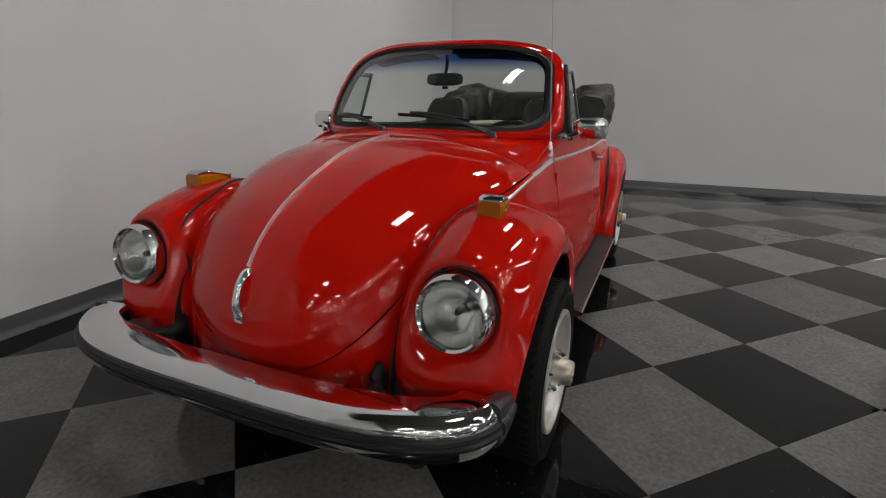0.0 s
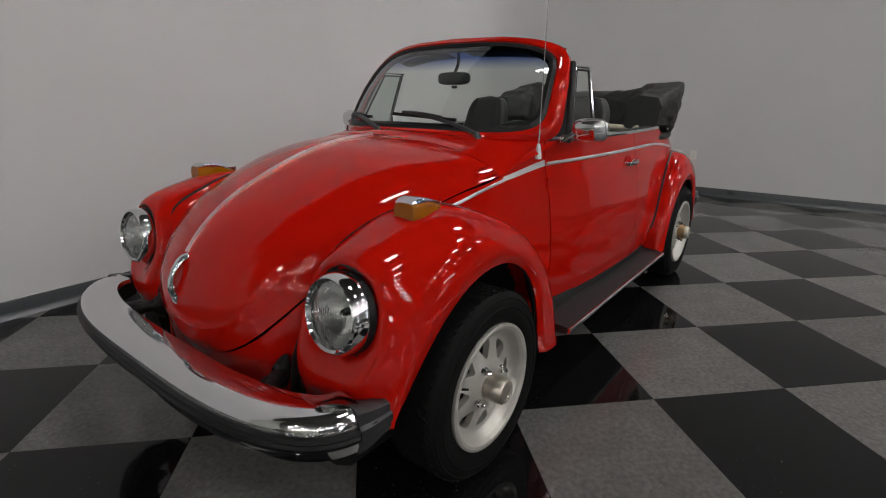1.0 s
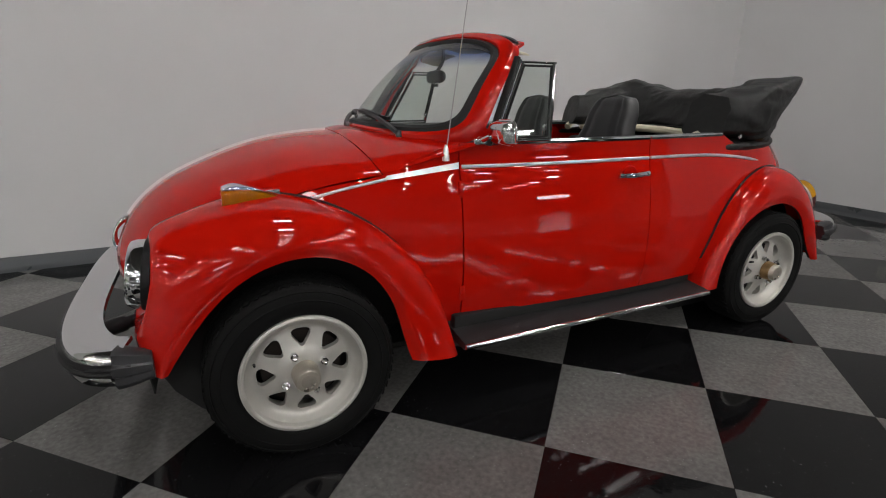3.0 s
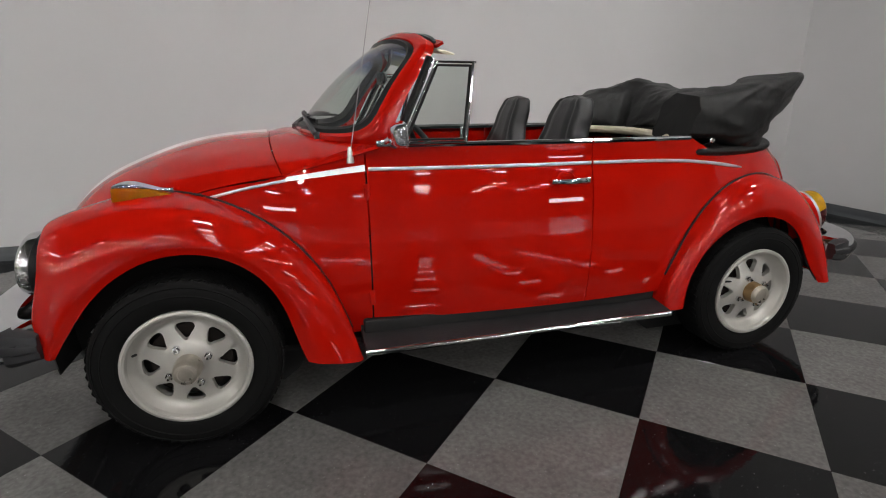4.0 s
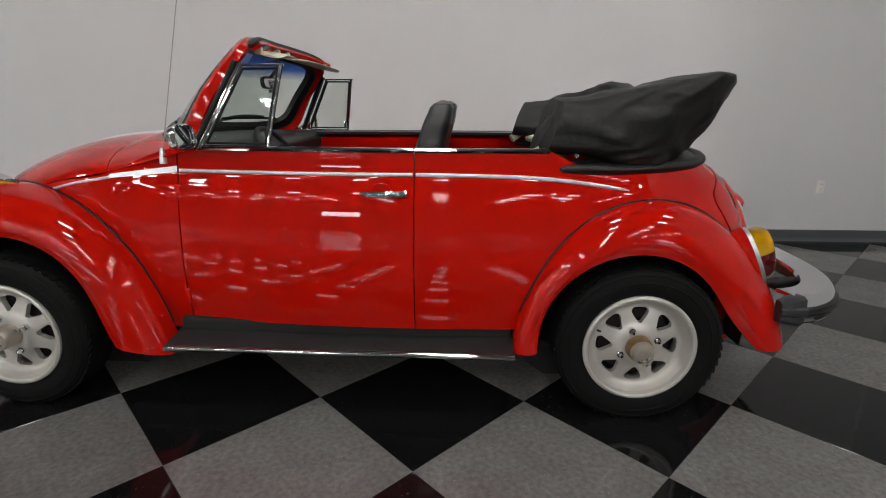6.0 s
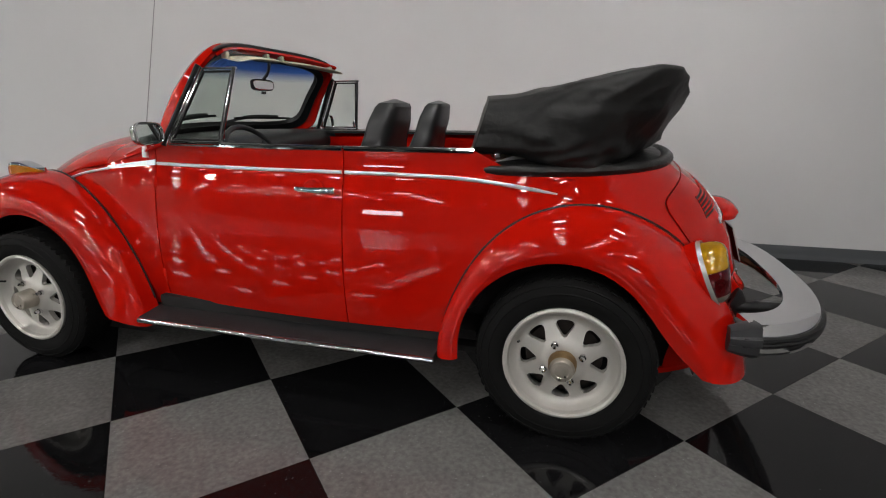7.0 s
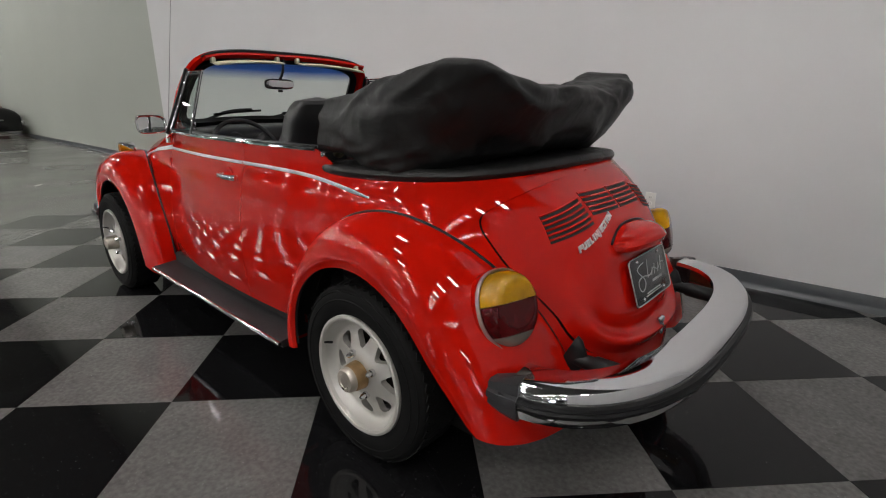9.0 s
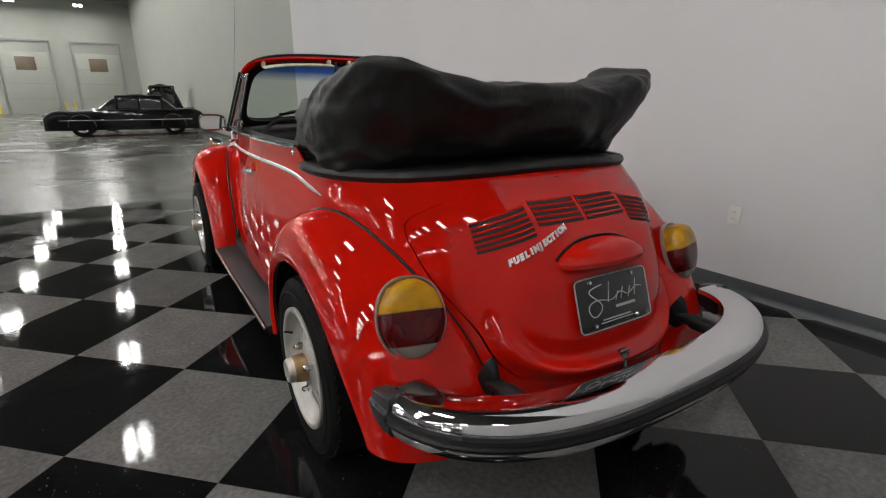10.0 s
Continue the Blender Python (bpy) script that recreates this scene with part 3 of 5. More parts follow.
def fender_fn(sign, crest, opening, hub, v_in, v_out, drop, span, inner=0.0):
    """A fender swept round the wheel: crest and opening are radii over the angle from behind the wheel over its top to its front; drop is how deep it falls to its seam inside the crest."""
    def fn(s, r):
        a = lerp(span[0], span[1], s)
        cw = 0.075 + (0.055 * min(1, max(0, (a - 95) / 45)) if hub[0] < 0 else 0)
        rc, ro, vi, vo = crest(a) - inner, opening(a), v_in(a), v_out(a) - inner
        if r < 0.25:
            th = (1 - r / 0.25) * math.pi / 2
            rad = rc - drop(a) * (1 - math.cos(th))
            v = vi + cw * (1 - math.sin(th))
        else:
            k = (r - 0.25) / 0.75
            th = k * math.pi / 2
            rad = ro + (rc - ro) * math.cos(th) ** 0.80
            v = vi + cw + (vo - vi - cw) * math.sin(th) ** 0.90
            if k > 0.93:
                v -= 0.012 * (k - 0.93) / 0.07
        p = Vector((hub[0] + rad * math.cos(radians(a)), sign * v, hub[1] + rad * math.sin(radians(a))))
        if p[0] < -1.4:
            # the flat seat round the headlamp, and the well behind it
            rho = math.hypot(v - LAMP[1], p[2] - LAMP[2])
            k = min(1, max(0, (0.200 - rho) / 0.085)) * min(1, max(0, (0.765 - v) / 0.05))
            k = k * k * (3 - 2 * k)
            p[0] = lerp(p[0], LAMP[0] + 0.004 + inner + (p[2] - LAMP[2]) * 0.16 + 0.25 * max(0, v - LAMP[1] - 0.02), k)
            w2 = min(1, max(0, (0.110 - rho) / 0.02))
            p[0] += 0.08 * w2
        return p
    return fn


def body_half(u, w):
    """Half width of the body's side at that length and height."""
    if u < -0.56:
        return front_quarter_at(u, min(w, 0.9)) if u > -1.6 else 0.0
    if u <= 0.9:
        return side_point(u, w, 1)[1]
    n, uc = rear_n(w), rear_u(w)
    k = (u - 0.9) / (uc - 0.9)
    return rear_side(w) * (1 - k**n) ** (1 / n) if k < 1 else 0.0


def polar(points, hub):
    a = [math.degrees(math.atan2(w - hub[1], u - hub[0])) for u, w in points]
    a = [x + 360 if x < -90 else x for x in a]
    r = [math.hypot(u - hub[0], w - hub[1]) for u, w in points]
    z = sorted(zip(a, r))
    # one smooth polynomial through them, with no ripples
    fit = np.poly1d(np.polyfit([(k[0] - 90) / 100 for k in z], [k[1] for k in z], 6))
    return lambda x: float(fit((x - 90) / 100))


FH, RH = (-1.215, 0.33), (1.235, 0.33)
f_crest = polar([(-0.615, 0.235), (-0.63, 0.33), (-0.70, 0.49), (-0.82, 0.67), (-1.0, 0.822), (-1.17, 0.878), (-1.38, 0.874), (-1.55, 0.815), (-1.645, 0.750), (-1.70, 0.66), (-1.715, 0.55), (-1.695, 0.43), (-1.655, 0.33)], FH)
f_open = polar([(-0.80, 0.215), (-0.84, 0.33), (-0.88, 0.48), (-0.98, 0.635), (-1.12, 0.705), (-1.27, 0.705), (-1.42, 0.625), (-1.535, 0.50), (-1.615, 0.38)], FH)
f_in = curve([-20, 30, 90, 140, 190], [0.645, 0.62, 0.50, 0.42, 0.36])
f_out = curve([-20, 30, 90, 140, 190], [0.775, 0.785, 0.795, 0.785, 0.755])
r_crest = polar([(0.775, 0.265), (0.785, 0.36), (0.81, 0.46), (0.88, 0.61), (1.0, 0.748), (1.14, 0.838), (1.29, 0.862), (1.47, 0.815), (1.635, 0.705), (1.765, 0.57), (1.845, 0.44), (1.885, 0.33), (1.895, 0.25)], RH)
r_open = polar([(0.865, 0.265), (0.87, 0.40), (0.94, 0.545), (1.08, 0.655), (1.23, 0.685), (1.39, 0.635), (1.50, 0.54), (1.58, 0.43), (1.65, 0.35), (1.70, 0.305)], RH)
f_drop = curve([-20, 30, 70, 95, 120, 145, 190], [0.0, 0.01, 0.015, 0.035, 0.09, 0.14, 0.16])
r_drop = curve([-14, 20, 50, 80, 120, 190], [0.12, 0.11, 0.06, 0.02, 0.012, 0.0])
r_in = curve([-14, 40, 90, 140, 190], [0.31, 0.44, 0.57, 0.63, 0.655])
r_out = curve([-14, 40, 90, 140, 190], [0.735, 0.772, 0.785, 0.785, 0.775])
for sign in (-1, 1):
    part("front_fender", sheet(fender_fn(sign, f_crest, f_open, FH, f_in, f_out, f_drop, (-11, 173)), 150, 84, 0.005, (FH[0], 0, 0.3), relax=16), PAINT, CAR)
    part("rear_fender", sheet(fender_fn(sign, r_crest, r_open, RH, r_in, r_out, r_drop, (-3.5, 188)), 130, 64, 0.005, (RH[0], 0, 0.3), relax=10), PAINT, CAR)
    # dark sheets added just under the fenders, so their insides come out black
    part("fender_inside", sheet(fender_fn(sign, f_crest, f_open, FH, f_in, f_out, f_drop, (-9, 164), 0.012), 48, 20, 0.003, (FH[0], 0, 0.3)), DARK, CAR, "dark sheet inside the fender")
    part("fender_inside", sheet(fender_fn(sign, r_crest, r_open, RH, r_in, r_out, r_drop, (-2.5, 186), 0.012), 48, 20, 0.003, (RH[0], 0, 0.3)), DARK, CAR, "dark sheet inside the fender")
    for hub, crest, vi, drop in ((FH, f_crest, f_in, f_drop), (RH, r_crest, r_in, r_drop)):
        fen = fender_fn(sign, crest, f_open if hub is FH else r_open, hub, vi, f_out if hub is FH else r_out, drop, (-7, 177))

        def bead_line(t, fen=fen):
            # where the fender comes out of the body's side
            q = lerp(0.03, 0.955, t)
            for k in range(61):
                p = fen(q, k / 100)
                if abs(p[1]) > body_half(p[0], p[2]):
                    break
            return p + Vector((0, sign * 0.0035, 0.002))
        pts = [bead_line(k / 40) for k in range(41)]
        for _ in range(3):
            pts = [pts[0]] + [(pts[k - 1] + pts[k] * 2 + pts[k + 1]) / 4 for k in range(1, 40)] + [pts[-1]]
        bead = sweep(spline(pts), circle(0.0055, 8), 90, up=(0, 1, 0))
        part("fender_bead", bead, RUBBER, CAR, "black fender beading")
        liner = sheet(lambda s, r, hub=hub: (hub[0] + 0.47 * math.cos(math.pi * s * 1.1 - 0.15), sign * lerp(0.42, 0.62, r), hub[1] + 0.47 * math.sin(math.pi * s * 1.1 - 0.15)), 24, 3, 0.004, None)
        part("wheel_housing", liner, DARK, CAR)
        part("inner_wheel_wall", sheet(lambda s, r, hub=hub: (hub[0] + 0.49 * r * math.cos(2 * math.pi * s), sign * 0.43, hub[1] + 0.04 + 0.46 * r * math.sin(2 * math.pi * s)), 24, 2, 0.004, None), DARK, CAR)
part("floor_pan", box((2.1, 1.20, 0.03), (0.02, 0, 0.235), 0.01), DARK, CAR)
part("front_underbody", box((0.80, 0.80, 0.10), (-1.27, 0, 0.30), 0.03), DARK, CAR)
part("engine_tray", box((0.75, 0.70, 0.14), (1.42, 0, 0.34), 0.03), DARK, CAR)
for u, r0 in ((-1.215, 0.03), (1.235, 0.035)):
    part("axle", moved(lathe([(0, -0.68), (r0, -0.68), (r0, 0.68), (0, 0.68)], 12), pose(u, 0, 0.315)), DARK, CAR)

# ---- doors ----
for sign in (-1, 1):
    door = part("door", sheet(door_fn(sign), 40, 40, 0.012, IN), PAINT, CAR)
    part("inner_panel", sheet(lambda s, r: side_point(lerp(DOOR_A + 0.03, DOOR_B - 0.03, s), lerp(0.36, 1.0, r), sign) - Vector((0, sign * 0.075, 0)), 10, 10, 0.004, None), PAINT, door, "red painted inner door panel")
    part("door_top", sweep(lambda t: side_point(lerp(DOOR_A + 0.10, DOOR_B - 0.005, t), 1.030, sign) - Vector((0, sign * 0.045, 0)), [(-0.042, -0.01), (0.038, -0.01), (0.040, 0.004), (0.0, 0.010), (-0.042, 0.006)], 12), VINYL, door, "black padded door capping")
    part("belt_trim", sweep(lambda t: side_point(lerp(DOOR_A + 0.09, DOOR_B - 0.004, t), 1.034, sign) + Vector((0, -sign * 0.002, 0)), [(-0.006, -0.009), (0.006, -0.009), (0.008, 0.0), (0.004, 0.007), (-0.004, 0.008)], 16), CHROME, door, "chrome window-ledge trim")
    part("side_moulding", sweep(lambda t: side_point(lerp(DOOR_A + 0.008, DOOR_B - 0.006, t), 0.945, sign) + Vector((0, sign * 0.003, 0)), circle(0.0045, 8, 0.0075), 24), BRIGHT, door, "bright side moulding")
    # handle with its dished recess
    hz, hu = 0.878, 0.275
    dish = moved(lathe([(0, 0.002), (0.030, 0.002), (0.040, 0.0035), (0.044, 0.001), (0.044, -0.004), (0, -0.004)], 32), pose(hu - 0.015, sign * (side_v(hu) + side_w(hz)), hz - 0.004, 0, 0, 0 if sign > 0 else 180))
    part("handle_dish", dish, PAINT, door)
    grip = sweep(lambda t: (lerp(hu - 0.085, hu + 0.085, t), sign * (side_v(hu) + side_w(hz) + 0.016 + 0.016 * math.sin(math.pi * min(1, t * 1.05))), hz), lambda t: circle(0.006 + 0.004 * t, 10, 0.009 + 0.004 * t), 16)
    handle = part("door_handle", grip, CHROME, door, "chrome pull handle")
    for d in (-0.06, 0.062):
        part("handle_foot", moved(lathe([(0, 0), (0.011, 0), (0.009, 0.03), (0, 0.03)], 14), pose(hu + d, sign * (side_v(hu) + side_w(hz)), hz, 0, 0, 0 if sign > 0 else 180)), CHROME, handle)
    for z in (0.44, 0.86):
        part("hinge", box((0.022, 0.012, 0.065), (DOOR_A - 0.002, sign * (side_v(DOOR_A) + side_w(z) - 0.001), z), 0.004), PAINT, door)
    # side mouldings on the quarters
    def rear_moulding(t, sign=sign):
        u = lerp(DOOR_B + 0.006, 1.185, t)
        w = smooth([0.39, 0.62, 0.87, 1.02, 1.19], [0.945, 0.943, 0.933, 0.918, 0.893])(u)
        v = side_point(min(u, 0.9), w, 1)[1]
        if u > 0.9:
            n, uc = rear_n(w), rear_u(w)
            v = rear_side(w) * (1 - ((u - 0.9) / (uc - 0.9)) ** n) ** (1 / n)
        return Vector((u, sign * (v + 0.003), w))
    part("side_moulding", sweep(rear_moulding, lambda t: circle(0.0045 * (1 - 0.6 * max(0, t - 0.9) / 0.1), 8, 0.0075 * (1 - 0.6 * max(0, t - 0.9) / 0.1)), 60), BRIGHT, CAR, "bright side moulding")
    part("belt_trim", sweep(lambda t: side_point(lerp(DOOR_B + 0.004, 0.885, t), 1.034, sign) + Vector((0, -sign * 0.002, 0)), [(-0.006, -0.009), (0.006, -0.009), (0.008, 0.0), (0.004, 0.007), (-0.004, 0.008)], 16), CHROME, CAR, "chrome window-ledge trim")
    part("quarter_cap", sweep(lambda t: side_point(lerp(DOOR_B + 0.004, 0.875, t), 1.030, sign) - Vector((0, sign * 0.045, 0)), [(-0.042, -0.01), (0.038, -0.01), (0.040, 0.004), (0.0, 0.010), (-0.042, 0.006)], 12), VINYL, CAR)

    def quarter_line(t, sign=sign):
        u = lerp(-1.19, -0.84, t)
        w = smooth([-1.19, -1.02, -0.84], [0.836, 0.880, 0.913])(u)
        return Vector((u, sign * (front_quarter_at(u, w) + 0.003), w))

    part("side_moulding", sweep(quarter_line, circle(0.0045, 8, 0.006), 30), BRIGHT, CAR, "bright side moulding along the hood edge")

    def air_strip(s, r, sign=sign):
        u = lerp(-0.845, DOOR_A - 0.004, s)
        u += 0.015 * (r - 0.5) * (1 - s)
        w = lerp(lerp(0.909, 0.938, s), lerp(0.926, 0.962, s), r)
        p = front_quarter_at(u, w)
        return Vector((u, sign * (p + 0.004), w))

    part("air_outlet_trim", sheet(air_strip, 16, 4, 0.004, IN), BRIGHT, CAR, "brushed bright air outlet strip")

# ---- running boards ----
for sign in (-1, 1):
    board = part("running_board", sweep(lambda t: (lerp(-0.60, 0.775, t), sign * 0.70, 0.285), [(-0.085, -0.035), (0.075, -0.035), (0.085, -0.02), (0.082, -0.004), (0.0, 0.004), (-0.06, 0.010), (-0.085, 0.035)] if sign < 0 else [(0.085, -0.035), (-0.075, -0.035), (-0.085, -0.02), (-0.082, -0.004), (0.0, 0.004), (0.06, 0.010), (0.085, 0.035)], 24), MATTING, CAR, "black ribbed rubber running board")
    part("board_trim", sweep(lambda t: (lerp(-0.60, 0.775, t), sign * 0.788, 0.268), circle(0.008, 10, 0.011), 24), CHROME, board, "chrome edge trim")
    part("sill", box((1.36, 0.04, 0.09), (0.09, sign * 0.645, 0.30), 0.01), DARK, CAR)


# ---- windscreen ----
def rounded(t, a0, a1, b0, b1, r):
    """A point on a rounded rectangle; t runs once round from 0 to 1."""
    th = 2 * math.pi * t
    x, y = sgnpow(math.cos(th), 2 / r), sgnpow(math.sin(th), 2 / r)
    return lerp(a0, a1, (x + 1) / 2), lerp(b0, b1, (y + 1) / 2)


def frame_fn(s, r):
    k = [0.0, 0.18, 0.5, 0.85, 1.0][round(r * 4)]
    out = [-0.022, 0.004, 0.012, 0.008, -0.006][round(r * 4)]
    a, b = rounded(s, lerp(-1.02, -0.928, k), lerp(1.02, 0.928, k), lerp(-0.04, 0.025, k), lerp(1.02, 0.925, k), lerp(7.5, 6.0, k))
    return screen_point(a, b, out)


SCREEN_FRAME = part("windscreen_frame", sheet(frame_fn, 128, 4, 0.022, (0.2, 0, 1.0), loop_u=True), PAINT, CAR, "red painted windscreen frame")


def seal_fn(s, r):
    k = [0.0, 0.5, 1.0][round(r * 2)]
    a, b = rounded(s, lerp(-0.934, -0.888, k), lerp(0.934, 0.888, k), lerp(0.008, 0.075, k), lerp(0.932, 0.885, k), 6.0)
    return screen_point(a, b, [0.002, 0.010, 0.0][round(r * 2)])


part("windscreen_seal", sheet(seal_fn, 128, 2, 0.026, (0.2, 0, 1.0), loop_u=True), RUBBER, SCREEN_FRAME, "black rubber windscreen seal")


def pane_fn(s, r):
    a, b = rounded(s, -0.895, 0.895, 0.065, 0.892, 6.0)
    return screen_point(a * r, lerp(0.475, b, r), 0.0)


pane = part("windscreen", sheet(pane_fn, 96, 12, 0.0, (0.2, 0, 1.0), loop_u=True), SCREEN, SCREEN_FRAME, "curved windscreen with a blue shade band")
pane.visible_shadow = False
part("header_seal", sweep(lambda t: screen_point(lerp(-0.935, 0.935, t), 1.0, 0.0) + Vector((0.032 - 0.02 * abs(2 * t - 1) ** 10, 0, -0.008 - 0.012 * abs(2 * t - 1) ** 10)), lambda t: [(x * (1 - 0.6 * abs(2 * t - 1) ** 12), y * (1 - 0.5 * abs(2 * t - 1) ** 12)) for x, y in ((-0.018, -0.006), (0.016, -0.008), (0.018, 0.004), (0.006, 0.009), (-0.016, 0.006))], 64), RUBBER, SCREEN_FRAME, "black rubber header seal")
part("inner_seal", sheet(lambda s, r: screen_point(*rounded(s, lerp(-0.945, -0.885, r), lerp(0.945, 0.885, r), lerp(0.0, 0.075, r), lerp(0.94, 0.885, r), 6.0), -0.030), 96, 1, 0.004, None, loop_u=True), RUBBER, SCREEN_FRAME, "black inner seal")
part("header_panel", sheet(lambda s, r: screen_point(lerp(-0.93, 0.93, s), lerp(1.0, 0.945, r), -0.006) + Vector((lerp(0.045, 0.034, r), 0, lerp(-0.012, -0.010, r))), 40, 4, 0.012, None), PAINT, SCREEN_FRAME)
for side, v0, v1 in (("left", -0.47, -0.04), ("right", 0.07, 0.47)):
    def visor(s, r, v0=v0, v1=v1):
        v = lerp(v0, v1, s)
        base = screen_point(v / 0.55, 0.93, -0.02)
        th = 2 * math.pi * r
        end = 1 - abs(2 * s - 1) ** 8 * 0.5
        return Vector((base[0] + 0.100 + 0.065 * math.cos(th) * end, v, base[2] - 0.028 + 0.009 * math.sin(th) * end - 0.10 * (0.065 * math.cos(th))))
    bm = sheet(visor, 24, 16, 0.0, None, loop_v=True)
    bmesh.ops.holes_fill(bm, edges=[e for e in bm.edges if e.is_boundary])
    bmesh.ops.recalc_face_normals(bm, faces=bm.faces[:])
    part("sun_visor", bm, CREAM, SCREEN_FRAME, "cream vinyl sun visor")
    for v in (v0 + 0.01, v1 - 0.01):
        b = screen_point(v / 0.55, 0.95, -0.02)
        part("visor_clip", box((0.03, 0.022, 0.03), (b[0] + 0.050, v, b[2] - 0.016), 0.006), CREAM, SCREEN_FRAME)
# inside mirror
mp = screen_point(0.0, 0.95, -0.02)
def oval(grow, depth, u0):
    bm = sheet(lambda s, r: (u0 + depth * math.cos(math.pi * r), -0.01 + (0.096 + grow) * sgnpow(math.cos(2 * math.pi * s), 0.55) * max(math.sin(math.pi * r), 0.0) ** 0.35, 1.292 + (0.030 + grow) * sgnpow(math.sin(2 * math.pi * s), 0.55) * max(math.sin(math.pi * r), 0.0) ** 0.35), 40, 14, 0.0, None, loop_u=True)
    bmesh.ops.remove_doubles(bm, verts=bm.verts[:], dist=1e-5)
    bmesh.ops.recalc_face_normals(bm, faces=bm.faces[:])
    return bm


mirror_in = part("rear_view_mirror", oval(0.0, 0.014, -0.385), PLASTIC, SCREEN_FRAME, "black inside rear-view mirror")
part("mirror_glass", oval(-0.006, 0.003, -0.3725), CHROME, mirror_in)
part("mirror_stalk", sweep(spline([(mp[0] + 0.03, 0.0, mp[2] - 0.01), (-0.345, -0.005, 1.36), (-0.385, -0.01, 1.31)]), circle(0.008), 10), PLASTIC, mirror_in)
part("mirror_tab", box((0.012, 0.03, 0.014), (-0.38, -0.01, 1.253), 0.003), PLASTIC, mirror_in)


# quarter windows in the doors
def quarter_window(sign):
    P = [(-0.415, 1.040), (-0.262, 1.335), (-0.115, 1.335), (-0.165, 1.040)]

    def at(p):
        return Vector((p[0], sign * (0.648 - 0.24 * (p[1] - 1.04)), p[1]))
    mid = Vector((-0.235, 0, 1.19))

    def bar(a, b, r, material, name, label=""):
        return part(name, sweep(lambda t: at(a) .lerp(at(b), t), circle(r, 10, r * 0.8), 4), material, frame_ob, label)
    frame_ob = part("quarter_window", sweep(lambda t: at(P[2]).lerp(at(P[3]), t), circle(0.0075, 10, 0.0075), 4), CHROME, CAR, "chrome-framed quarter window")
    bar(P[0], P[1], 0.006, CHROME, "front_bar")
    bar((P[1][0] - 0.008, P[1][1]), (P[2][0] + 0.010, P[2][1]), 0.006, CHROME, "top_bar")
    bar(P[3], P[0], 0.008, CHROME, "bottom_bar")
    bar((P[0][0] - 0.034, P[0][1] - 0.01), (P[1][0] - 0.026, P[1][1] + 0.015), 0.015, RUBBER, "pillar_seal", "black rubber pillar seal")
    bar((P[0][0] - 0.018, P[0][1] - 0.005), (P[1][0] - 0.012, P[1][1] + 0.008), 0.006, CHROME, "pillar_bead", "chrome bead")
    I = [(lerp(p[0], mid[0], 0.10), lerp(p[1], mid[2], 0.09)) for p in P]
    for i in range(4):
        bar(I[i], I[(i + 1) % 4], 0.006, RUBBER, "seal")
    bm = bmesh.new()
    bm.faces.new([bm.verts.new(at(p)) for p in I])
    g = part("pane", bm, GLASS, frame_ob, flat=True)
    g.visible_shadow = False
    part("latch", box((0.016, 0.018, 0.045), at((-0.172, 1.075)) - Vector((0, sign * 0.015, 0)), 0.004), CHROME, frame_ob)


quarter_window(-1)
quarter_window(1)


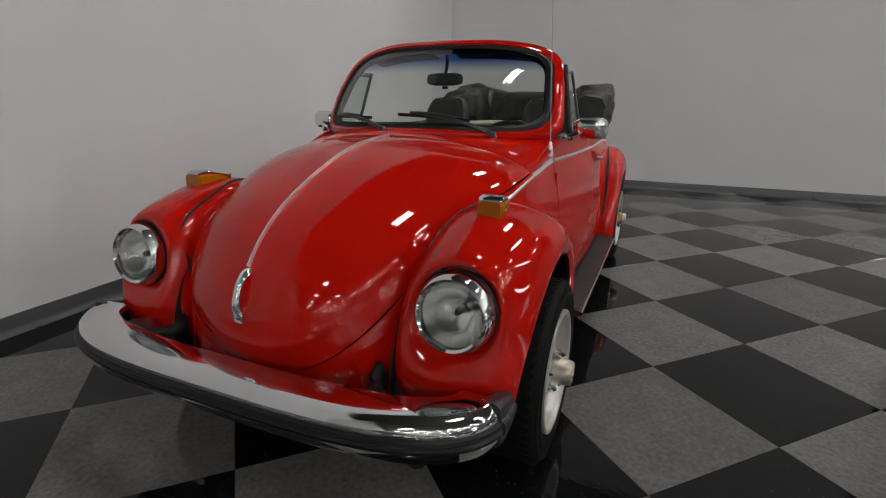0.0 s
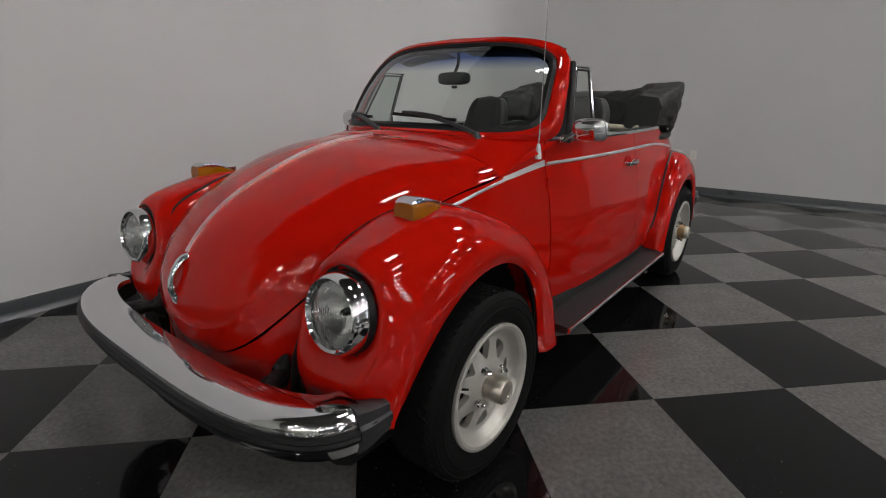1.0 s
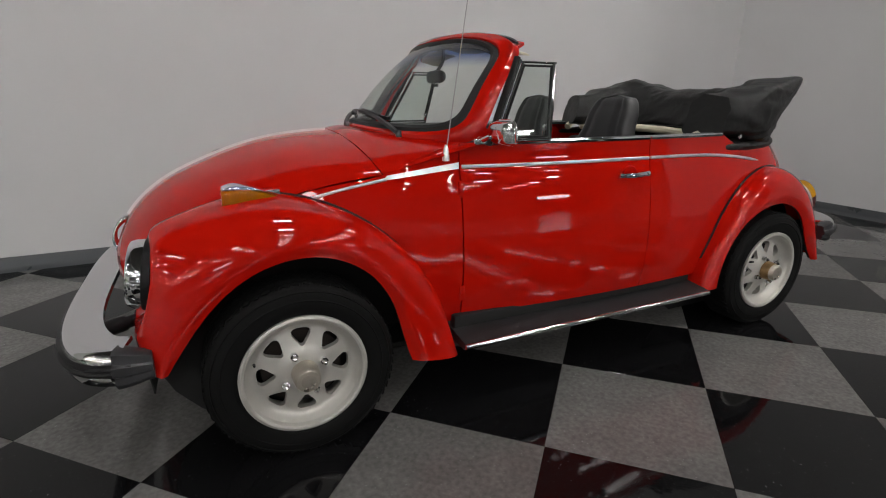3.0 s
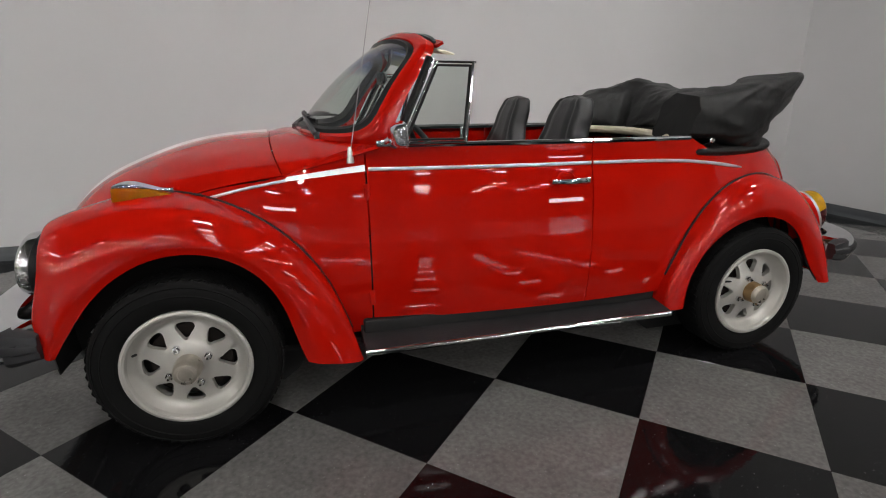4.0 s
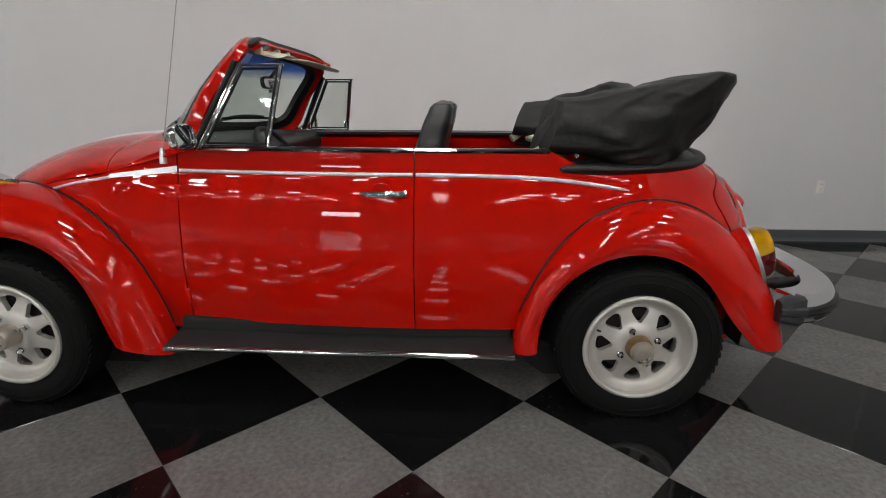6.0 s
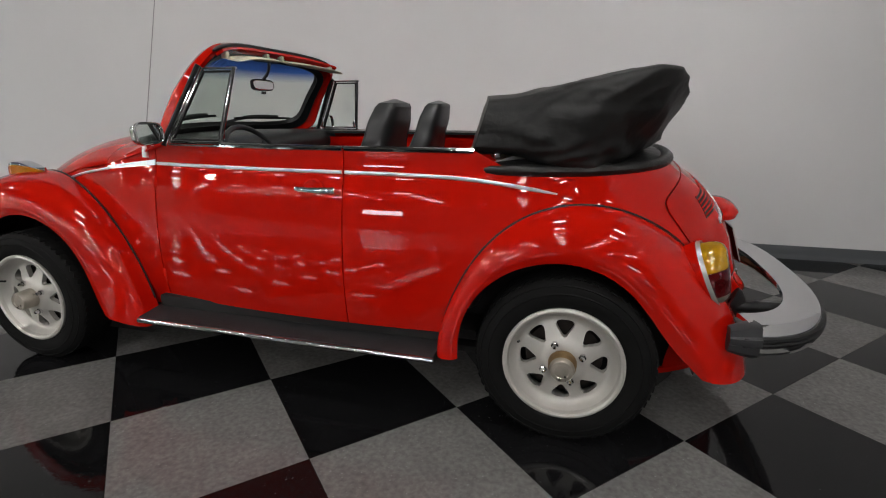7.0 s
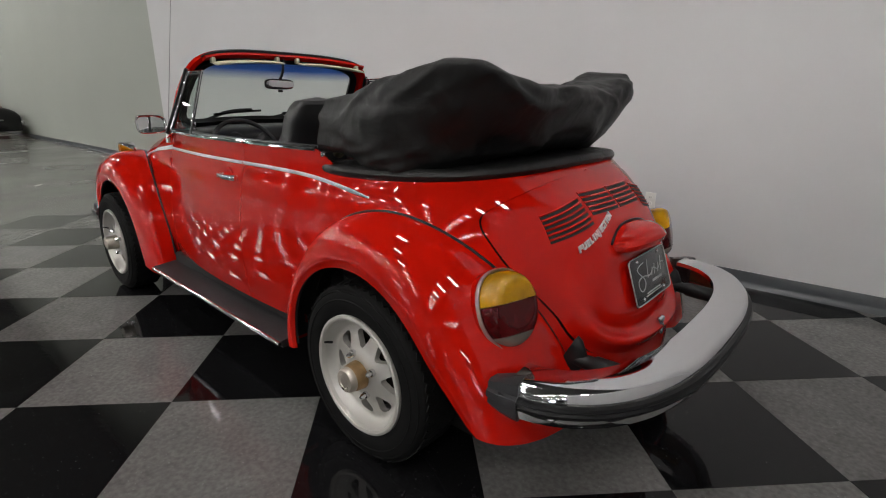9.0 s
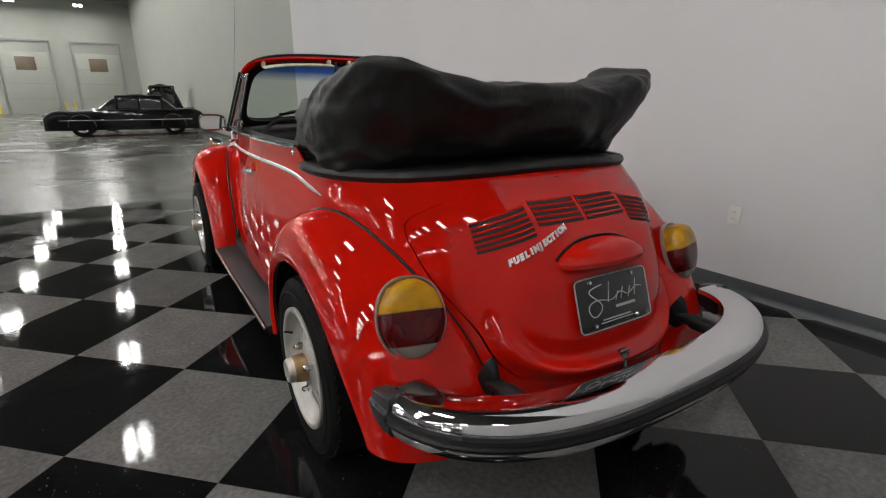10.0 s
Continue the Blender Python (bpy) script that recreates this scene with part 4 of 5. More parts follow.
# ---- wheels ----
def wheel(outer_v, sign, u):
    """Fat tyre on an eight-window cast alloy wheel; built facing +Y and turned outwards."""
    ob = part("wheel", lathe([(0.196, -0.155), (0.238, -0.178), (0.282, -0.182), (0.306, -0.172), (0.3145, -0.148), (0.3145, -0.034), (0.309, -0.014), (0.297, -0.002), (0.280, 0.004), (0.255, 0.007), (0.230, 0.004), (0.207, -0.006), (0.198, -0.016), (0.196, -0.155)], 96), TYRE, CAR, "fat black tyre on a cast alloy wheel")
    ob.matrix_basis = pose(u, sign * outer_v, 0.314, 0, 0, 0 if sign > 0 else 180)
    # tread blocks
    tread = bmesh.new()
    for k in range(60):
        for row, y in enumerate((-0.148, -0.122, -0.088, -0.054, -0.028)):
            m = Matrix.Rotation(2 * math.pi * (k + 0.5 * (row % 2)) / 60, 4, "Y") @ pose(0, y, 0.313, 0, 0, 25 if row % 2 else -25)
            bmesh.ops.create_cube(tread, size=1, matrix=m @ Matrix.Diagonal((0.022, 0.024, 0.005, 1)))
    part("tread", tread, TYRE, ob, flat=True)
    side_y = curve([0.207, 0.230, 0.255, 0.280, 0.297], [-0.006, 0.004, 0.007, 0.004, -0.002])
    for rr in (0.222, 0.262, 0.290):
        part("sidewall_ring", lathe([(rr, side_y(rr)), (rr + 0.003, side_y(rr) + 0.002), (rr + 0.006, side_y(rr + 0.006)), (rr + 0.003, side_y(rr) - 0.002), (rr, side_y(rr))], 64), TYRE, ob)
    # rim: lip, barrel and a pierced face
    part("rim", lathe([(0.196, -0.150), (0.196, -0.016), (0.212, -0.004), (0.2115, 0.006), (0.203, 0.009), (0.195, 0.006), (0.190, -0.004), (0.187, -0.060), (0.188, -0.150), (0.196, -0.150)], 64), ALLOY, ob, "cast alloy rim")
    bm = bmesh.new()
    n = 128

    def ring(r, y):
        return [bm.verts.new((r * math.cos(2 * math.pi * k / n), y, r * math.sin(2 * math.pi * k / n))) for k in range(n)]

    radii = [0.190, 0.180, 0.170, 0.162, 0.154, 0.147, 0.139, 0.131, 0.123, 0.115, 0.107, 0.100, 0.093, 0.085, 0.070, 0.050, 0.0]
    ys = [-0.008, -0.024, -0.036, -0.040, -0.040, -0.038, -0.036, -0.034, -0.032, -0.030, -0.028, -0.026, -0.024, -0.020, -0.012, -0.011, -0.011]
    rings = [ring(r, y) for r, y in zip(radii, ys)]

    def hole(r, k):
        # eight windows, wide outside and narrow inside
        ang = ((k + 0.5) / n * 8 + 0.5) % 1 - 0.5
        if not 0.093 <= r <= 0.154:
            return False
        f = (r - 0.093) / 0.061
        half = 0.08 + 0.34 * f if f < 0.8 else 0.35 - 0.14 * (f - 0.8) / 0.2
        return abs(ang) < half
    for i in range(len(rings) - 1):
        rm = (radii[i] + radii[i + 1]) / 2
        for k in range(n):
            if not hole(rm, k):
                bm.faces.new((rings[i][k], rings[i][(k + 1) % n], rings[i + 1][(k + 1) % n], rings[i + 1][k]))
    bmesh.ops.remove_doubles(bm, verts=bm.verts[:], dist=1e-5)
    bmesh.ops.delete(bm, geom=[v for v in bm.verts if not v.link_faces], context="VERTS")
    # soften the windows' stepped outline
    edge = [v for v in bm.verts if any(e.is_boundary for e in v.link_edges) and v.co.xz.length < 0.18]
    for _ in range(4):
        new_co = {}
        for v in edge:
            nb = [e.other_vert(v).co for e in v.link_edges if e.is_boundary]
            if len(nb) == 2:
                new_co[v] = v.co * 0.5 + (nb[0] + nb[1]) * 0.25
        for v, c in new_co.items():
            v.co = c
    bmesh.ops.recalc_face_normals(bm, faces=bm.faces[:])
    bm.normal_update()
    if sum(f.normal.y for f in bm.faces) < 0:
        bmesh.ops.reverse_faces(bm, faces=bm.faces[:])
        bm.normal_update()
    rim_e = [e for e in bm.edges if e.is_boundary]
    under = {v: bm.verts.new(v.co + Vector((0, -0.022, 0))) for v in bm.verts[:]}
    for f in bm.faces[:]:
        bm.faces.new([under[v] for v in reversed(f.verts)])
    for e in rim_e:
        lp = e.link_loops[0]
        a, b = lp.vert, lp.link_loop_next.vert
        bm.faces.new((b, a, under[a], under[b]))
    part("wheel_face", bm, ALLOY, ob, "eight-window cast alloy wheel face", angle=40)
    part("backing_disc", lathe([(0, -0.142), (0.187, -0.142), (0.187, -0.148), (0, -0.148)], 32), DARK, ob)
    part("brake_drum", lathe([(0, -0.07), (0.135, -0.07), (0.14, -0.09), (0.14, -0.14), (0, -0.14)], 32), DRUM, ob, "rusty brake drum")
    part("hub_cap", lathe([(0.046, -0.014), (0.0445, 0.022), (0.042, 0.048), (0.037, 0.054), (0.026, 0.055), (0.024, 0.0525), (0, 0.0525)], 40), HUB, ob, "worn cylindrical centre cap")
    if u > 0:
        part("cap_collar", lathe([(0.044, -0.012), (0.050, -0.008), (0.0475, 0.020), (0.0435, 0.032), (0.043, 0.0)], 40), RUST, ob, "rusty brass collar")
    for k in range(4):
        a = math.pi / 4 + k * math.pi / 2 + 0.35
        nut = lathe([(0.014, -0.006), (0.0135, 0.006), (0.0095, 0.006), (0.009, 0.020), (0.004, 0.026), (0, 0.026)], 6)
        part("lug_nut", moved(nut, pose(0.073 * math.cos(a), -0.010, 0.073 * math.sin(a))), CHROME, ob, "chrome lug nut")
    part("valve_stem", moved(lathe([(0, -0.01), (0.005, -0.01), (0.004, 0.022), (0, 0.022)], 8), pose(0.170 * math.cos(0.4), -0.006, 0.170 * math.sin(0.4), 20)), RUBBER, ob)
    return ob


DRUM = mat("rusty_drum", (0.014, 0.009, 0.007), 0.75, metal=0.3, var=0.6, scale=25, bump=0.4)
HUB = mat("worn_cap_metal", (0.46, 0.42, 0.36), 0.35, metal=0.8, var=0.45, scale=22, bump=0.3, bump_scale=80, rough_var=0.1)
wheel(0.803, -1, -1.213)
wheel(0.770, -1, 1.245)
wheel(0.803, 1, -1.213)
wheel(0.770, 1, 1.245)


# ---- bumpers ----
def bumper(path, front, u_in):
    """Deep bright blade with a black rubber strip, plastic end caps and two struts; path(t) is its plan line at the face."""
    up = (0, 0, 1)
    blade = [(0.112, 0.0195), (0.095, 0.0225), (0.03, 0.0245), (0.008, 0.020), (-0.004, 0.008), (-0.010, -0.010), (-0.010, -0.058), (-0.012, -0.075), (-0.006, -0.092), (0.006, -0.100), (0.030, -0.102), (0.030, -0.096), (0.010, -0.092), (0.0, -0.080), (0.002, -0.010), (0.014, 0.008), (0.034, 0.014), (0.115, 0.004)]
    k = 1 if front else -1
    low = 0.92 if front else 0.85
    sec = [(k * x, y * (low if y < 0 else 1)) for x, y in blade]
    ob = part("bumper", sweep(lambda t: path(lerp(0.035, 0.965, t)), sec, 72), CHROME, CAR, "deep chrome bumper with a black rubber strip")
    strip = [(-0.010, -0.014), (-0.021, -0.018), (-0.024, -0.027), (-0.018, -0.035), (-0.024, -0.043), (-0.021, -0.054), (-0.010, -0.058)]
    part("rubber_strip", sweep(lambda t: path(lerp(0.02, 0.98, t)), [(k * x, y * low) for x, y in strip], 72), RUBBER, ob, "black rubber rub strip")
    for e in (0.0, 1.0):
        a, b = (0.0, 0.055) if e == 0 else (0.945, 1.0)
        cap_sec = [(0.045, 0.024), (0.004, 0.027), (-0.012, 0.018), (-0.016, -0.012), (-0.026, -0.020), (-0.028, -0.036), (-0.026, -0.052), (-0.015, -0.060), (-0.016, -0.088), (-0.004, -0.106), (0.030, -0.108), (0.045, -0.100)]

        def cap_at(t, a=a, b=b, e=e):
            f = 1 - 0.30 * (1 - (t if e == 0 else 1 - t)) ** 2
            return [(k * x * f, (y + 0.04) * f - 0.04 if y > 0 else ((y + 0.04) * f - 0.04) * low) for x, y in cap_sec]
        part("end_cap", sweep(lambda t: path(lerp(a, b, t)), cap_at, 14), PLASTIC, ob, "grey-black plastic bumper end")
    for s in (-1, 1):
        t = 0.5 + s * (0.165 if front else 0.149)
        p = Vector(path(t)) + Vector((0.02 * k, 0, -0.03))
        q = Vector((u_in, s * (0.39 if front else 0.42), p[2] + 0.004))
        d = q - p
        part("bumper_strut", sweep(lambda t: p + d * t, lambda t: circle(0.028 if 0.3 < t < 0.75 else 0.022, 16), 24), RUBBER, ob, "black shock-absorbing strut")
        boot = moved(lathe([(x * (0.72 if front else 0.85), y * (0.6 if front else 0.8)) for x, y in ((0.018, -0.02), (0.050, -0.02), (0.047, 0.004), (0.036, 0.026), (0.027, 0.045), (0.020, 0.05))], 28), Matrix.Translation(q) @ Matrix.Rotation(radians(90 if front else -90), 4, "Z") @ Matrix.Rotation(radians(-24 if not front else 10), 4, "X") @ Matrix.Diagonal((0.6, 1.0, 1.45 if front else 1.75, 1)))
        part("strut_boot", boot, RUBBER, ob, "black rubber boot")
    part("blade_back", sweep(lambda t: path(lerp(0.03, 0.97, t)), [(k * 0.012, -0.078), (k * 0.018, -0.078), (k * 0.022, 0.004), (k * 0.016, 0.004)], 60), RUST, ob, "rusty inner face")
    return ob


def front_line(t):
    a = lerp(-math.pi / 2, math.pi / 2, t)
    v = 0.762 * sgnpow(math.sin(a), 0.62)
    return Vector((-1.645 - 0.295 * abs(math.cos(a)) ** 0.62, v, 0.468))


def rear_line(t):
    a = lerp(-math.pi / 2, math.pi / 2, t)
    v = 0.722 * sgnpow(math.sin(a), 0.72)
    return Vector((1.762 + 0.402 * abs(math.cos(a)) ** 0.86, v, 0.489))


bumper(front_line, True, -1.70)
bumper(rear_line, False, 1.84)


# ---- lamps ----
def headlamp(sign):
    face = Matrix.Translation((LAMP[0], sign * LAMP[1], LAMP[2])) @ Matrix.Rotation(radians(90 + sign * 2), 4, "Z") @ Matrix.Rotation(radians(9), 4, "X") @ Matrix.Translation((0, -0.006, 0)) @ Matrix.Diagonal((0.93, 0.93, 0.93, 1))
    ring = part("headlamp", moved(lathe([(0.093, 0.020), (0.096, 0.034), (0.103, 0.040), (0.110, 0.035), (0.116, 0.020), (0.119, -0.004), (0.117, -0.03), (0.110, -0.08), (0.108, -0.08), (0.100, 0.0), (0.093, 0.020)], 56), face), CHROME, CAR, "round headlamp with a wide chrome ring")
    part("bucket", moved(lathe([(0.1195, -0.006), (0.121, -0.010), (0.121, -0.03), (0.10, -0.05), (0.10, -0.03), (0.112, -0.008)], 48), face), RUBBER, ring, "black lamp gasket")
    part("reflector", moved(lathe([(0.095, 0.010), (0.085, -0.015), (0.060, -0.045), (0.030, -0.06), (0.0, -0.064), (0.0, -0.068), (0.064, -0.05), (0.096, 0.0)], 48), face), REFLECTOR, ring)
    part("bulb", moved(lathe([(0, -0.064), (0.012, -0.06), (0.012, -0.02), (0.008, -0.012), (0, -0.010)], 20), face), RUBBER, ring)

    def lens(s, r):
        th = 2 * math.pi * s
        rad = 0.0945 * r
        y = 0.026 + 0.020 * (1 - r * r) + 0.0008 * math.sin(rad * math.cos(th) * 620) * (0.5 + 0.5 * math.sin(rad * math.sin(th) * 120)) * (1 - r**6)
        return (rad * math.cos(th), y, rad * math.sin(th))
    part("lens", moved(sheet(lens, 96, 40, 0.003, (0, -1, 0), loop_u=True), face), LENS, ring, "fluted clear lens")


LENS = lens_mat("fluted_glass", (0.97, 0.98, 0.97), 0.03, 1.0)
headlamp(-1)
headlamp(1)


AMBER_DEEP = lens_mat("deep_amber_lens", (0.62, 0.20, 0.0), trans=0.55)


def turn_signal(sign):
    base = (-1.328, sign * 0.600, 0.853)

    def shape(s, r, grow=0.0, z0=0.0, z1=0.058):
        # a wedge: tall and square at the front, running out in a point behind
        x = lerp(-0.076 - grow, 0.112 + grow * 2, s)
        k = smooth([0, 0.08, 0.5, 0.8, 1.0], [0.86, 1.0, 0.95, 0.62, 0.12])(s)
        th = 2 * math.pi * r
        c, d = sgnpow(math.cos(th), 0.5), sgnpow(math.sin(th), 0.5)
        h = smooth([0, 0.1, 0.6, 1.0], [0.90, 1.0, 0.86, 0.45])(s)
        return Vector((x, (0.040 + grow) * k * c, lerp(z0, z1 * h, (d + 1) / 2)))

    def body(g, z0, z1):
        bm = sheet(lambda s, r: shape(s, r, g, z0, z1), 28, 32, 0.0, None, loop_v=True)
        bmesh.ops.holes_fill(bm, edges=[e for e in bm.edges if e.is_boundary])
        bmesh.ops.recalc_face_normals(bm, faces=bm.faces[:])
        return moved(bm, Matrix.Translation(base) @ Matrix.Rotation(radians(-sign * 3), 4, "Z") @ Matrix.Rotation(radians(3), 4, "Y"))
    lamp = part("turn_signal", body(0.0, 0.002, 0.068), AMBER_DEEP, CAR, "amber turn signal with a chrome top")
    part("gasket", body(0.006, -0.016, 0.006), RUBBER, lamp)
    top = body(-0.003, 0.057, 0.074)
    part("chrome_top", top, CHROME, lamp, "chrome cover")
    part("bulb", moved(lathe([(0, -0.02), (0.012, -0.02), (0.016, 0.0), (0.01, 0.016), (0, 0.018)], 16), Matrix.Translation(Vector(base) + Vector((-0.02, 0, 0.026)))), OUTLET, lamp)


turn_signal(-1)
turn_signal(1)


def tail_lamp(sign):
    face = Matrix.Translation((1.700, sign * 0.582, 0.630)) @ Matrix.Rotation(radians(-90 + sign * 14), 4, "Z") @ Matrix.Rotation(radians(24), 4, "X")

    def outline(th, g=0.0):
        c, d = math.cos(th), math.sin(th)
        x = (0.091 + g) * sgnpow(c, 0.85) * (1.0 if d > -0.2 else 1.0 - 0.12 * (-d - 0.2))
        z = (0.110 + g) * sgnpow(d, 0.92)
        return x, z

    def dome(x, z, r):
        return 0.068 * (1 - r ** 6) ** 0.5 * (1.0 + 0.30 * (z / 0.110))

    bezel = part("tail_lamp", moved(sheet(lambda s, r: (lambda o: (o[0], [0.0, 0.016, 0.014, 0.004][round(r * 3)], o[1]))(outline(2 * math.pi * s, [0.008, 0.006, 0.002, 0.0][round(r * 3)])), 64, 3, 0.004, (0, -1, 0), loop_u=True), face), BEZEL, CAR, "large oval tail lamp, amber over red over clear")
    part("lamp_base", moved(sheet(lambda s, r: (lambda o: (o[0] * (1 - 0.25 * r), -0.14 * r + 0.002, o[1] * (1 - 0.2 * r)))(outline(2 * math.pi * s, 0.008)), 48, 3, 0.003, (0, -1, 0), loop_u=True), face), PAINT, bezel)
    part("back_plate", moved(sheet(lambda s, r: (lambda o: (o[0] * r, 0.004, o[1] * r))(outline(2 * math.pi * s)), 48, 2, 0.002, (0, -1, 0), loop_u=True), face), BEZEL, bezel)
    for name, z0, z1, material, label in (("amber_lens", 0.020, 0.110, AMBER, "amber lens"), ("red_lens", -0.070, 0.018, RED_LENS, "dark red lens"), ("clear_lens", -0.110, -0.072, CLEAR_LENS, "smoky clear lens")):
        def lens(s, r, z0=z0, z1=z1):
            z = lerp(z0, z1, r) * 0.999
            d = math.asin(min(1, max(-1, sgnpow(z / 0.110, 1 / 0.92))))
            xm = outline(d)[0]
            x = lerp(-xm, xm, s)
            rr = min(1, math.hypot(x / 0.091, z / 0.110) if xm > 1e-6 else 1)
            return (x, 0.006 + dome(x, z, max(rr, abs(2 * s - 1) if xm > 0 else 1)), z)
        part(name, moved(sheet(lens, 40, 20, 0.004, (0, -1, 0)), face), material, bezel, label)
    for z in (0.066, -0.03):
        part("bulb", moved(lathe([(0, 0.0), (0.012, 0.0), (0.018, 0.018), (0.012, 0.036), (0, 0.04)], 16), face @ Matrix.Translation((0.01, 0.004, z))), OUTLET, bezel)


tail_lamp(-1)
tail_lamp(1)

# ---- bright work on the hood ----
part("centre_strip", sweep(lambda t: hood_fn(lerp(0.01, 0.735, t), 0.5) + Vector((-0.0015, 0, 0.0025)), [(-0.0078, -0.004), (0.0078, -0.004), (0.006, 0.003), (0.0, 0.0045), (-0.006, 0.003)], 60, up=(0, 1, 0)), BRIGHT, HOOD, "bright centre strip")


def grab(t):
    c = hood_c(lerp(0.745, 0.845, t))
    lift = 0.026 * math.sin(math.pi * t) ** 0.5
    return Vector((c[0], 0, c[1])) + Vector((-0.9, 0, 0.3)) * (lift + 0.004)


part("hood_handle", sweep(grab, lambda t: circle(0.007 + 0.006 * abs(2 * t - 1), 12, 0.011 + 0.006 * abs(2 * t - 1) ** 2), 28, up=(0, 1, 0)), CHROME, HOOD, "chrome arched hood handle")
hc = hood_c(0.852)
part("handle_base", box((0.016, 0.034, 0.030), (hc[0] - 0.006, 0, hc[1]), 0.006), CHROME, HOOD)

# ---- rear lid details ----
for v0, v1, top, rows, slope in ((-0.378, -0.202, 0.897, 6, 0.215), (-0.182, -0.008, 0.907, 5, 0.02), (0.008, 0.182, 0.907, 5, 0.02), (0.202, 0.378, 0.897, 6, 0.215)):
    for k in range(rows):
        def slat(s, r, wide, lift, out, v0=v0, v1=v1, k=k, top=top, slope=slope):
            v = lerp(v0, v1, s)
            return lid_point(v, top - 0.0138 * k - slope * max(0, abs(v) - 0.2) + lift - wide * r, out)
        part("louvre_slot", sheet(lambda s, r: slat(s, r, 0.0075, 0.0, 0.0018), 12, 2, 0.003, IN), DARK, LID, "dark louvre slot")
        part("louvre_lip", sheet(lambda s, r: slat(s, r, 0.005, 0.0045, 0.0045 - 0.0022 * abs(2 * r - 1)), 12, 2, 0.004, IN), PAINT, LID)


def plate_hood_fn(s, r):
    # the painted visor over the number plate
    q = 2 * s - 1
    k = math.sqrt(max(0, 1 - q * q))
    b = lid_point(0.168 * q, 0.796 - 0.046 * abs(q) ** 2.5, 0.002)
    tip = lid_point(0.168 * q, 0.762 - 0.012 * abs(q) ** 2.5, 0.0) + Vector((0.092 * k ** 0.8, 0, -0.006))
    if r > 0.88:
        return tip + Vector((-0.010 * (r - 0.88) / 0.12, 0, -0.016 * min(1, (r - 0.88) / 0.06)))
    f = r / 0.88
    return b.lerp(tip, f) + Vector((0.010 * math.sin(math.pi * f) * k, 0, 0.020 * math.sin(math.pi * f) ** 0.8 * k))


PH = part("plate_lamp_hood", sheet(plate_hood_fn, 40, 33, 0.004, None), PAINT, LID, "red plate-lamp hood")
part("lamp_housing", sheet(lambda s, r: lid_point(lerp(-0.12, 0.12, s), 0.760, lerp(0.0, 0.06, r) * (1 - abs(2 * s - 1) ** 4)), 16, 4, 0.012, None), DARK, PH)
part("hood_gasket", sweep(lambda t: lid_point(lerp(-0.172, 0.172, t), 0.800 - 0.048 * abs(2 * t - 1) ** 2.5, 0.003), circle(0.004, 8), 32), RUBBER, PH)
PLATE_M = mat("black_sign", (0.018, 0.019, 0.020), 0.25, coat=0.3)
SILVER = mat("silver_print", (0.42, 0.42, 0.42), 0.35, metal=0.4)
pa, pb = lid_point(0, 0.695, 0.008), lid_point(0, 0.542, 0.006)
pdir = (pa - pb).normalized()
pn = Vector((0, 1, 0)).cross(pdir).normalized()
if pn.x < 0:
    pn = -pn
plate_m = Matrix((Vector((0, 1, 0)), pdir, pn)).transposed().to_4x4()
plate_m.translation = (pa + pb) / 2 + pn * 0.004
PLATE = part("number_plate", moved(box((0.305, 0.155, 0.004), (0, 0, 0), 0.0018), plate_m), PLATE_M, LID, "black dealer plate with silver script shapes")
part("plate_frame", moved(sweep(lambda t: (lambda o: (o[0], o[1], 0.002))(rounded(t, -0.153, 0.153, -0.078, 0.078, 14)), circle(0.0022, 6), 64, closed=True, up=(0, 0, 1)), plate_m), BEZEL, PLATE)
for x, y, l, h in ((0.045, -0.022, 0.085, 0.008), (0.0, -0.052, 0.12, 0.004), (0.0, -0.060, 0.14, 0.003)):
    part("print_bar", moved(box((l, h, 0.0014), (x, y, 0.003)), plate_m), SILVER, PLATE)
script = spline([(-0.045, 0.052), (-0.100, 0.035), (-0.075, 0.012), (-0.055, -0.012), (-0.095, -0.036), (-0.110, -0.010), (-0.06, 0.008), (0.0, 0.004), (0.03, 0.018), (0.06, 0.006), (0.10, 0.022), (0.125, 0.018)])
part("script_stroke", moved(sweep(lambda t: (lambda p: (p[0], p[1], 0.003))(script(t)), [(-0.0016, -0.0008), (0.0016, -0.0008), (0.0016, 0.0008), (-0.0016, 0.0008)], 90), plate_m), SILVER, PLATE)
for x, h in ((-0.028, 0.06), (0.028, 0.035), (0.088, 0.05), (0.06, 0.03), (0.005, 0.025)):
    part("script_stroke", moved(sweep(lambda t: (x + 0.014 * t, -0.004 + h * t, 0.003), [(-0.0014, -0.0008), (0.0014, -0.0008), (0.0014, 0.0008), (-0.0014, 0.0008)], 8), plate_m), SILVER, PLATE)
for x in (-0.09, 0.09):
    for y in (-0.064, 0.064):
        part("plate_screw", moved(lathe([(0, 0), (0.007, 0), (0.005, 0.003), (0, 0.004)], 12), plate_m @ pose(x, y, 0.002, 90)), CHROME, PLATE)

